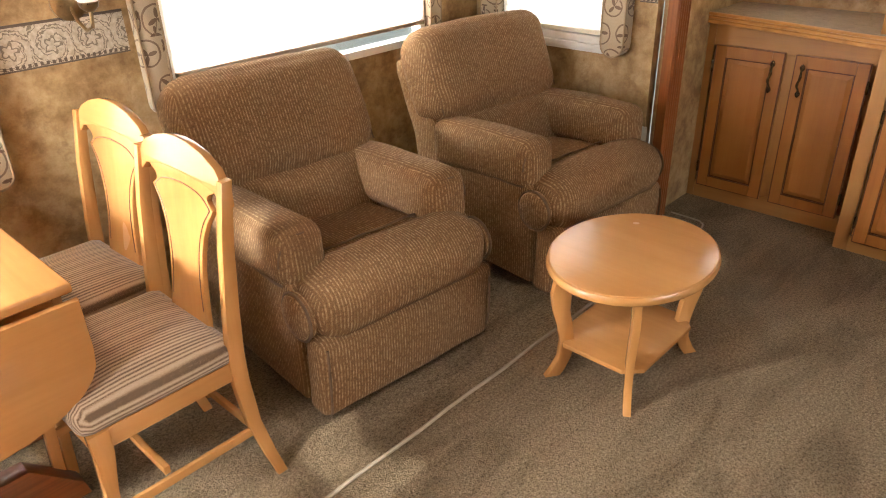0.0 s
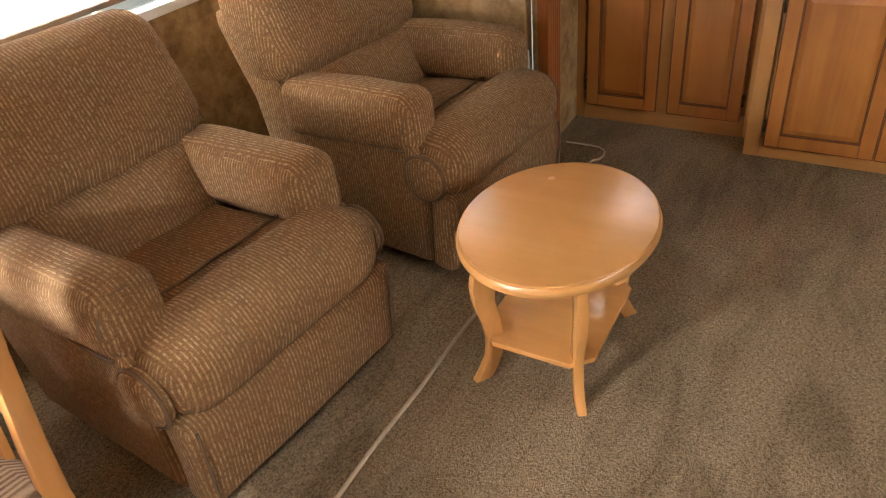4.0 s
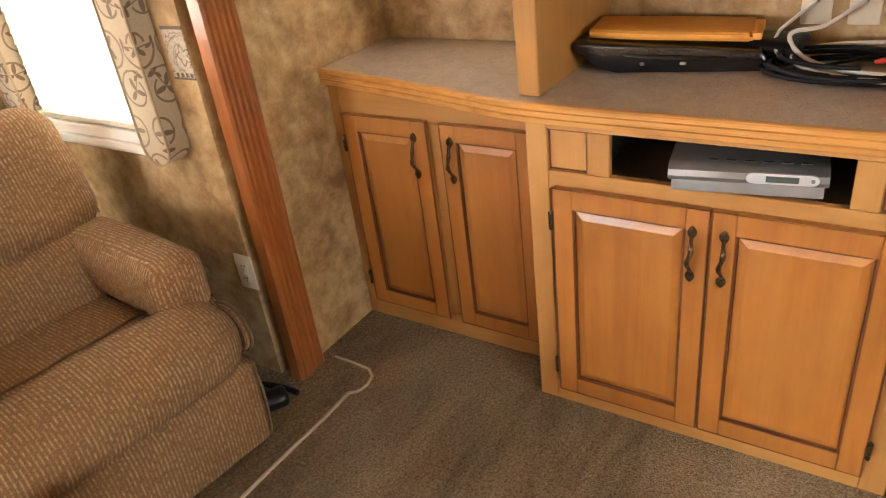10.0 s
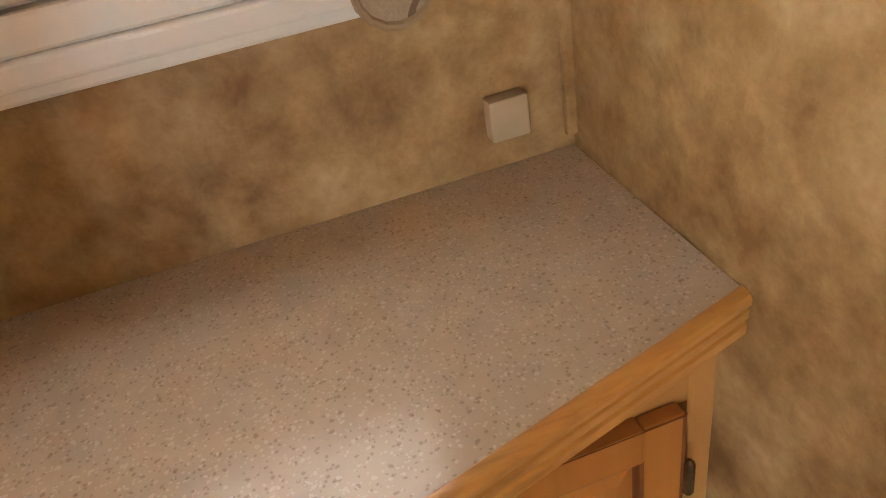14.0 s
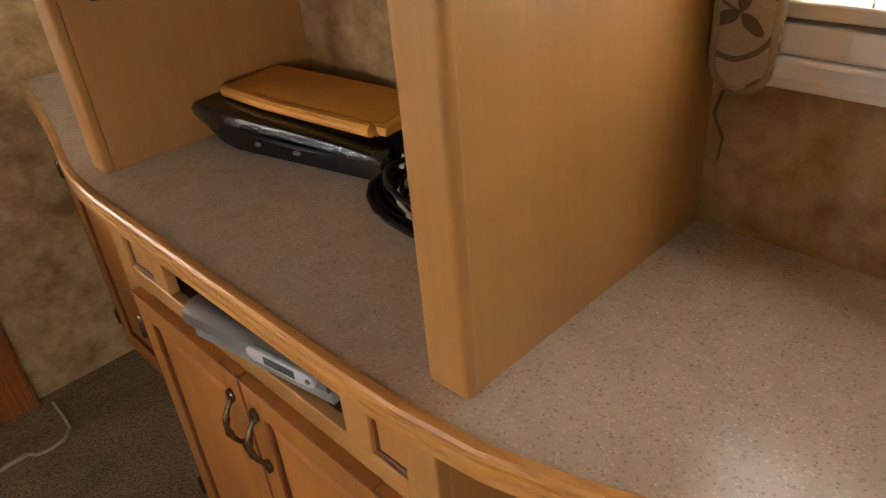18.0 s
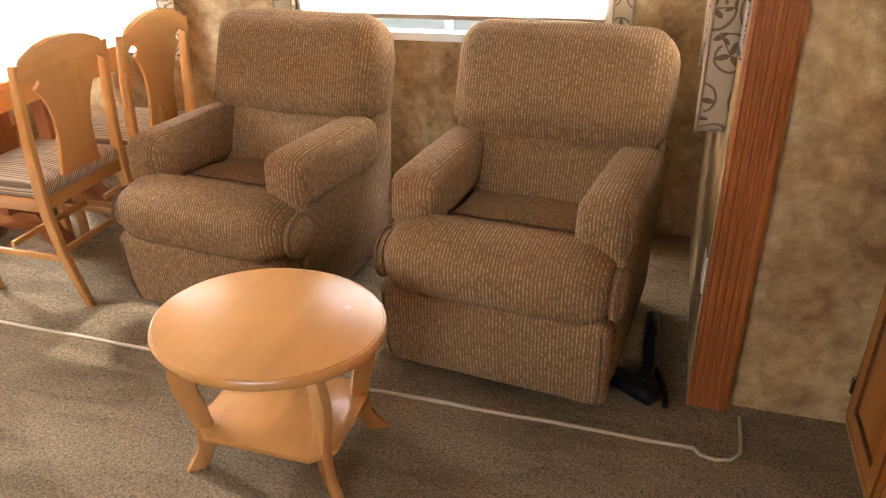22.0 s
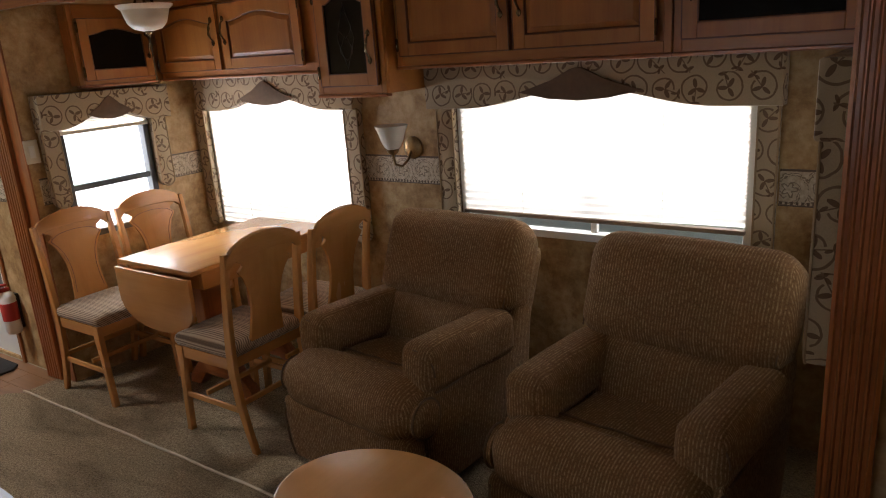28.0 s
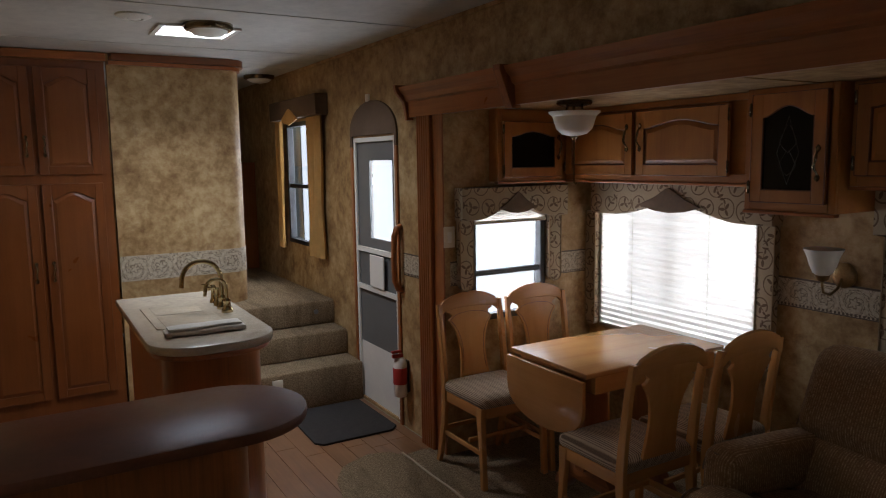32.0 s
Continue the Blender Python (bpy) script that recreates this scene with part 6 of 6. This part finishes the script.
# ---------------------------------------------------------------- kitchen end, steps, door
def steps():
    root = tagged(new("stairs"), "three carpeted steps to the raised hall", "stairs", "", "structure")
    levels = [(-2.12, 0.27), (-2.38, 0.45), (-2.62, 0.63)]
    for k, (x, z) in enumerate(levels):
        bm = bmesh.new()
        x1 = levels[k + 1][0] if k < 2 else -5.2
        box(bm, x1 - 0.02, x, 0.50, YW - 0.002, z - (0.27 if k == 0 else 0.18) + 0.0, z, 0.016, 3)
        part("step", bm, M_CARPET, root, "carpeted step")
    for y in (0.62, 1.22):
        bm = bmesh.new()
        rod(bm, [(-2.615, y, 0.55), (-2.625, y, 0.55)][::-1], 0.018, 16)
        part("step_lamp", bm, M_SILVER, root, "small round step lamp")
    bm = bmesh.new()
    box(bm, -2.125, -2.113, 0.72, 0.79, 0.12, 0.235, 0.003)
    part("step_socket", bm, M_IVORY, root, "ivory socket plate")


steps()


def entry_door():
    x0, x1, z0, z1 = DOOR
    root = tagged(new("door_1"), "grey entry screen door with a white frame and frosted window", "door", "", "structure")
    yb = YW + 0.012
    wx0, wx1, wz0, wz1 = -1.96, -1.62, 1.15, 1.66
    bm = bmesh.new()
    wall_panel(bm, "y", yb, 0.03, x0, x1, 0.42, z1, [(wx0, wx1, wz0, wz1)])
    part("door_leaf", bm, M_DOOR, root, smooth=False)
    bm = bmesh.new()
    box(bm, x0, x1, yb, yb + 0.03, z0, 0.42)
    part("kick_panel", bm, M_WHITE, root, "white kick panel", smooth=False)
    bm = bmesh.new()
    for a in ((x0, x0 + 0.028, z0, z1), (x1 - 0.028, x1, z0, z1), (x0 + 0.028, x1 - 0.028, z1 - 0.03, z1), (x0 + 0.028, x1 - 0.028, 1.05, 1.085), (x0 + 0.028, x1 - 0.028, 0.79, 0.825)):
        box(bm, a[0], a[1], yb - 0.018, yb - 0.001, a[2], a[3], 0.004)
    part("door_frame", bm, M_WHITE, root, "white aluminium frame", smooth=False)
    bm = bmesh.new()
    box(bm, wx0, wx1, yb + 0.008, yb + 0.014, wz0, wz1)
    pane = part("pane", bm, M_GLASS, root, smooth=False)
    pane.visible_shadow = False
    bm = bmesh.new()
    box(bm, -1.93, -1.72, yb - 0.03, yb - 0.019, 0.83, 1.045, 0.006)
    part("latch_cover", bm, M_WHITE, root, "white slide latch cover", smooth=False)
    bm = bmesh.new()
    n = 18
    cx, r = (x0 + x1) / 2, (x1 - x0) / 2 + 0.035
    o = [(cx + r * math.cos(math.pi * k / n), z1 + 0.03 + 0.20 * math.sin(math.pi * k / n)) for k in range(n + 1)]
    prism(bm, [(cx + r, z1 - 0.06), *o, (cx - r, z1 - 0.06), (cx - r + 0.03, z1 - 0.06), (cx - r + 0.03, z1 + 0.012), (cx + r - 0.03, z1 + 0.012), (cx + r - 0.03, z1 - 0.06)], "xz", YW - 0.014, YW - 0.001)
    part("arch_panel", bm, M_VALBR, root, "brown arched panel", smooth=False)
    bm = bmesh.new()
    for a in ((x0 - 0.035, x0 - 0.002), (x1 + 0.002, x1 + 0.035)):
        box(bm, a[0], a[1], YW - 0.014, YW - 0.001, 0.0, z1 - 0.061, 0.003)
    part("casing", bm, M_OAK["z"], root, "dark oak casing", smooth=False)
    g = thing("grab_handle", "curved oak grab handle beside the door", "handle", pose(-1.49, YW, 0))
    bm = bmesh.new()
    rod(bm, [(0, 0, 1.26), (0, -0.03, 1.25), (0, -0.05, 1.20), (0, -0.055, 1.05), (0, -0.05, 0.93), (0, -0.03, 0.88), (0, 0, 0.87)], [0.02, 0.02, 0.019, 0.017, 0.019, 0.02, 0.02], 12)
    part("grip", bm, M_OAK["z"], g)
    e = thing("fire_extinguisher", "small white fire extinguisher with a red label on the wall", "extinguisher", pose(-1.44, 1.315, 0))
    bm = bmesh.new()
    lathe(bm, [(0.035, 0.22), (0.042, 0.235), (0.042, 0.43), (0.030, 0.455), (0.018, 0.465)], 24)
    part("cylinder", bm, M_WHITE, e)
    bm = bmesh.new()
    lathe(bm, [(0.0428, 0.30), (0.0432, 0.302), (0.0432, 0.40), (0.0428, 0.402)], 24)
    part("label_band", bm, M_RED, e, "red label band")
    bm = bmesh.new()
    box(bm, -0.012, 0.012, -0.05, 0.02, 0.465, 0.485, 0.003)
    box(bm, -0.012, 0.012, -0.055, 0.01, 0.495, 0.508, 0.003)
    part("lever", bm, M_RED, e)
    bm = bmesh.new()
    box(bm, -0.02, 0.02, 0.03, 0.055, 0.24, 0.44, 0.003)
    part("bracket", bm, M_BLACK, e, smooth=False)


entry_door()


def hall_window():
    root = thing("valance", "dark brown box valance with a gold point over the hall window", "valance")
    bm = bmesh.new()
    box(bm, -3.72, -2.62, YW - 0.10, YW - 0.001, 2.0, 2.15, 0.004)
    part("cornice", bm, M_VALBR, root, smooth=False)
    bm = bmesh.new()
    prism(bm, [(-3.40, 1.985), (-3.20, 1.945), (-3.00, 1.985), (-3.14, 2.055), (-3.20, 2.075), (-3.26, 2.055)], "xz", YW - 0.112, YW - 0.101, 0.003)
    part("point", bm, M_GOLD, root, "gold cloth point", smooth=False)

    def curtain(x0, x1, waist, folds, seed):
        """Gathered cloth: folds deepen downwards and the cloth is drawn in a little at the waist."""
        rng = random.Random(seed)
        ph = [rng.uniform(0, 6.28) for k in range(3)]
        rows, cols = 26, 40
        bm = bmesh.new()
        front, back = [], []
        for i in range(rows + 1):
            v = i / rows
            z = 1.995 - 1.065 * v
            pull = waist * math.exp(-((v - 0.62) / 0.25) ** 2)
            f, b = [], []
            for k in range(cols + 1):
                u = k / cols
                x = x0 + (x1 - x0) * (u + pull * (0.5 - u)) + 0.006 * math.sin(5 * v + ph[0])
                d = 0.045 + (0.010 + 0.010 * v) * math.sin(6.283 * folds * u + ph[1] + 0.8 * math.sin(2.2 * v + ph[2])) + 0.005 * math.sin(15.7 * u + ph[0] + 3 * v)
                f.append(bm.verts.new((x, YW - d - 0.003, z)))
                b.append(bm.verts.new((x, YW - d + 0.003, z)))
            front.append(f)
            back.append(b)
        for i in range(rows):
            for k in range(cols):
                bm.faces.new((front[i][k], front[i + 1][k], front[i + 1][k + 1], front[i][k + 1]))
                bm.faces.new((back[i][k], back[i][k + 1], back[i + 1][k + 1], back[i + 1][k]))
        tagged(part("curtain", bm, M_GOLD, None), "gathered gold curtain beside the hall window", "curtain")

    curtain(-2.985, -2.665, 0.18, 4.5, 3)
    curtain(-3.72, -3.59, 0.10, 2.5, 8)


hall_window()


def kitchen():
    # curved wall in front of the bath, with a border and cap
    pts = [(-2.92, -0.06)]
    for k in range(13):
        q = math.pi / 2 * k / 12
        pts.append((-3.10 + 0.18 * math.cos(q), 0.70 + 0.14 * math.sin(q)))
    bm = bmesh.new()
    prism(bm, [*pts, (-3.4, 0.84), (-3.4, 0.79), (-3.12, 0.79), (-2.97, 0.66), (-2.97, -0.06)], "xy", 0.0, CZ - 0.002)
    structure("wall_bath", bm, M_WALL, "curved tan wallpaper wall at the kitchen's end", True)
    for name, out, za, zb, mat, lab in (("trim_bath_cap", 0.022, CZ - 0.075, CZ - 0.050, M_OAK["y"], "oak cap moulding of the curved wall"), ("trim_bath_crown", 0.050, CZ - 0.049, CZ - 0.003, M_DARKMAPLE["y"], "dark crown moulding of the curved wall")):
        bm = bmesh.new()
        cap = [(x + out, y + out * 0.6) for x, y in pts]
        prism(bm, [*cap, (-3.4, 0.84 + out), (-3.4, 0.79), (-3.12, 0.79), (-2.97, 0.66), (-2.97, -0.06)], "xy", za, zb)
        structure(name, bm, mat, lab, True)
    bm = bmesh.new()
    out = [(x + 0.004, y + 0.002) for x, y in pts]
    prism(bm, [*out, *reversed(pts)], "xy", BORDER_Z - 0.172, BORDER_Z + 0.003)
    structure("border_bath", bm, M_BORDER["bath"], "grey-brown scroll wallpaper border", True)
    # pantry: same maple, coloured darker to stand for the shade on it
    root = thing("pantry_cabinet", "tall maple pantry with four arched doors, shade in its dark colour", "cabinet")
    bm = bmesh.new()
    box(bm, -3.35, -2.91, YR + 0.002, -0.075, 0.0, 2.33)
    part("carcass", bm, M_DARKMAPLE["z"], root, smooth=False)
    bm = bmesh.new()
    box(bm, -3.35, -2.87, YR + 0.002, -0.065, 2.331, 2.385, 0.006)
    part("crown", bm, M_OAK["y"], root, smooth=False)
    for k, y in enumerate((-0.52, -0.13)):
        for z, h in ((0.12, 1.42), (1.60, 0.68)):
            panel_door(root, pose(-2.909, y - 0.36, z, 0, 0, 90), 0.36, h, M_DARKMAPLE["z"], 0.05, handle=(0.325 if k == 0 else 0.035, 0.85 if z < 1 else 0.18))
    # far hall cupboard
    bm = bmesh.new()
    box(bm, -4.95, -4.55, 0.55, 1.36, 0.631, 1.66, 0.004)
    tagged(part("hall_cupboard", bm, M_OAK["z"], None, smooth=False), "dark red-brown cupboard at the end of the hall", "cabinet")
    # island with a rounded end
    r = thing("kitchen_island", "kitchen island with a rounded cream counter", "kitchen island")
    def rounded(x0, x1, y0, y1, rad, n=10):
        o = [(x0, y0)]
        for cx, cy, a0 in ((x1 - rad, y0 + rad, -90), (x1 - rad, y1 - rad, 0)):
            for k in range(n + 1):
                a = radians(a0 + 90 * k / n)
                o.append((cx + rad * math.cos(a), cy + rad * math.sin(a)))
        o.append((x0, y1))
        return o
    bm = bmesh.new()
    prism(bm, rounded(-1.86, -0.555, -0.205, 0.325, 0.20), "xy", 0.885, 0.925, 0.01)
    part("counter", bm, M_ISLE, r)
    bm = bmesh.new()
    prism(bm, rounded(-1.85, -0.570, -0.190, 0.310, 0.19), "xy", 0.862, 0.884, 0.004)
    part("nosing", bm, M_OAK["x"], r)
    bm = bmesh.new()
    prism(bm, rounded(-1.80, -0.61, -0.15, 0.27, 0.17), "xy", 0.0, 0.861)
    part("body", bm, M_OAK["z"], r, "curved maple front")
    bm = bmesh.new()
    prism(bm, rounded(-1.80, -0.59, -0.17, 0.29, 0.18), "xy", 0.0, 0.07, 0.006)
    part("plinth", bm, M_MAPLE["x"], r)
    f = thing("kitchen_faucet", "brass gooseneck kitchen faucet with side taps", "faucet", pose(-1.28, 0.235, 0.925))
    n = 16
    for dx, reach, top, rad in ((0.0, 0.19, 0.25, 0.0115), (0.10, 0.10, 0.17, 0.0085)):
        r2 = reach / 2
        bm = bmesh.new()
        arc = [(dx, 0, 0), (dx, 0, (top - r2) * 0.6)] + [(dx, -r2 + r2 * math.cos(math.pi * k / n), top - r2 + r2 * math.sin(math.pi * k / n)) for k in range(n + 1)] + [(dx, -reach - 0.004, top - r2 - 0.03)]
        rod(bm, arc, rad, 12)
        part("spout", bm, M_FAUCET, f)
        bm = bmesh.new()
        lathe(bm, [(0.028, 0.0), (0.028, 0.012), (0.020, 0.022), (0.017, 0.05), (0.020, 0.056), (0.015, 0.07)], 20, (dx, 0, 0))
        part("base", bm, M_FAUCET, f)
    for d in (-0.10, -0.19):
        bm = bmesh.new()
        lathe(bm, [(0.022, 0.0), (0.020, 0.012), (0.013, 0.03), (0.012, 0.07), (0.015, 0.085), (0.006, 0.095)], 16, (d, 0.0, 0))
        part("tap", bm, M_FAUCET, f)
        bm = bmesh.new()
        rod(bm, [(d, 0.0, 0.085), (d + 0.01, -0.03, 0.098), (d + 0.015, -0.06, 0.104)], [0.006, 0.005, 0.004], 8)
        part("lever", bm, M_FAUCET, f)
    bm = bmesh.new()
    cushion(bm, 0.34, 0.10, 0.022, 0.009, (0, 0, 0.004), 10, pose(-0.80, 0.045, 0.9385, 0, 0, 88), 0.004)
    tw = thing("dish_towel", "folded cream towel lying on the island", "towel")
    part("layer", bm, M_CREAMPAD, tw)
    bm = bmesh.new()
    cushion(bm, 0.31, 0.085, 0.012, 0.005, (0, 0, 0.004), 10, pose(-0.805, 0.045, 0.9555, 0, 0, 90), 0.003)
    part("fold", bm, M_CREAMPAD, tw)
    s0 = thing("kitchen_sink", "cream inset sink rim in the island counter", "sink", pose(-1.22, 0.02, 0.9255))
    bm = bmesh.new()
    prism(bm, [(-0.26, -0.15), (-0.29, -0.12), (-0.29, 0.12), (-0.26, 0.15), (0.26, 0.15), (0.29, 0.12), (0.29, -0.12), (0.26, -0.15)], "xy", 0.0, 0.006, 0.002)
    part("rim", bm, M_ISLE, s0)
    for x in (-0.14, 0.14):
        bm = bmesh.new()
        box(bm, x - 0.12, x + 0.12, -0.11, 0.11, 0.0065, 0.008, 0.0005)
        part("lid", bm, M_ISLE, s0)
    # bar with a round end
    b = thing("breakfast_bar", "breakfast bar with a dark rounded top", "bar")
    def nose(x0, x1, y0, y1, n=20):
        c, rr = (x0 + x1) / 2, (x1 - x0) / 2
        return [(x0, y0)] + [(c - rr * math.cos(math.pi * k / n), y1 - rr + rr * math.sin(math.pi * k / n)) for k in range(n + 1)] + [(x1, y0)]
    bm = bmesh.new()
    prism(bm, nose(-0.06, 0.44, YR + 0.002, 0.14), "xy", 0.868, 0.905, 0.010)
    part("top", bm, M_BARTOP, b, "dark glossy bar top")
    bm = bmesh.new()
    prism(bm, nose(0.06, 0.32, YR + 0.002, -0.05), "xy", 0.0, 0.867)
    part("body", bm, M_OAK["z"], b)
    # sky light, lamps and vent in the ceiling
    w = tagged(new("window_9"), "small square skylight with a white rim", "skylight", "", "structure")
    bm = bmesh.new()
    for a in ((-2.03, -1.67, 0.08, 0.11), (-2.03, -1.67, 0.48, 0.51), (-2.03, -2.0, 0.11, 0.48), (-1.70, -1.67, 0.11, 0.48)):
        box(bm, a[0], a[1], a[2], a[3], CZ - 0.012, CZ - 0.001, 0.003)
    part("rim", bm, M_WHITE, w, smooth=False)
    bm = bmesh.new()
    box(bm, -1.999, -1.701, 0.111, 0.479, CZ + 0.02, CZ + 0.026)
    p = part("pane", bm, M_FROSTPANE, w, smooth=False)
    p.visible_shadow = False
    for x, y in ((-1.63, 0.32), (-3.77, 1.21)):
        root = thing("ceiling_lamp", "flat ceiling lamp with a bronze rim, unlit", "lamp", pose(x, y, CZ))
        bm = bmesh.new()
        lathe(bm, [(0.128, 0.0), (0.128, -0.020), (0.120, -0.032), (0.104, -0.034)], 36)
        part("rim", bm, M_BRONZE, root, "dark bronze rim")
        bm = bmesh.new()
        lathe(bm, [(0.104, -0.032), (0.075, -0.054), (0.025, -0.064)], 36)
        part("bowl", bm, M_FROST, root)
    root = thing("ceiling_vent", "round white ceiling air vent", "vent", pose(-1.53, -0.06, CZ))
    bm = bmesh.new()
    lathe(bm, [(0.085, 0.0), (0.085, -0.008), (0.06, -0.02), (0.045, -0.022), (0.04, -0.012)], 32)
    part("ring", bm, M_WHITE, root)
    bm = bmesh.new()
    lathe(bm, [(0.036, -0.01), (0.03, -0.022), (0.01, -0.024)], 24)
    part("damper", bm, M_WHITE, root)
    # doormat and plastic sheet
    bm = bmesh.new()
    o = [(-2.10, 0.80), (-1.52, 0.78), (-1.47, 0.82), (-1.47, 1.27), (-1.52, 1.32), (-2.10, 1.32)]
    prism(bm, o, "xy", -0.004, 0.010, 0.003)
    tagged(part("doormat", bm, M_MAT, None), "dark brown doormat on the planks inside the door", "mat")
    bm = bmesh.new()
    edge = smooth_line([(-0.80, 0.20, 0), (-0.78, 0.55, 0), (-0.66, 0.64, 0), (-0.25, 0.645, 0), (0.12, 0.610, 0), (0.27, 0.565, 0), (0.355, 0.47, 0), (0.385, 0.36, 0), (0.36, 0.22, 0)], 5)
    prism(bm, [(x, y) for x, y, z in edge], "xy", 0.002, 0.007, 0.001)
    tagged(part("floor_sheet", bm, M_SHEET, None), "white glossy plastic sheet lying on the carpet", "floor sheet")


M_FROSTPANE = clear_glass("skylight_pane", (1, 1, 1), 0.4)
kitchen()
plank_floor()
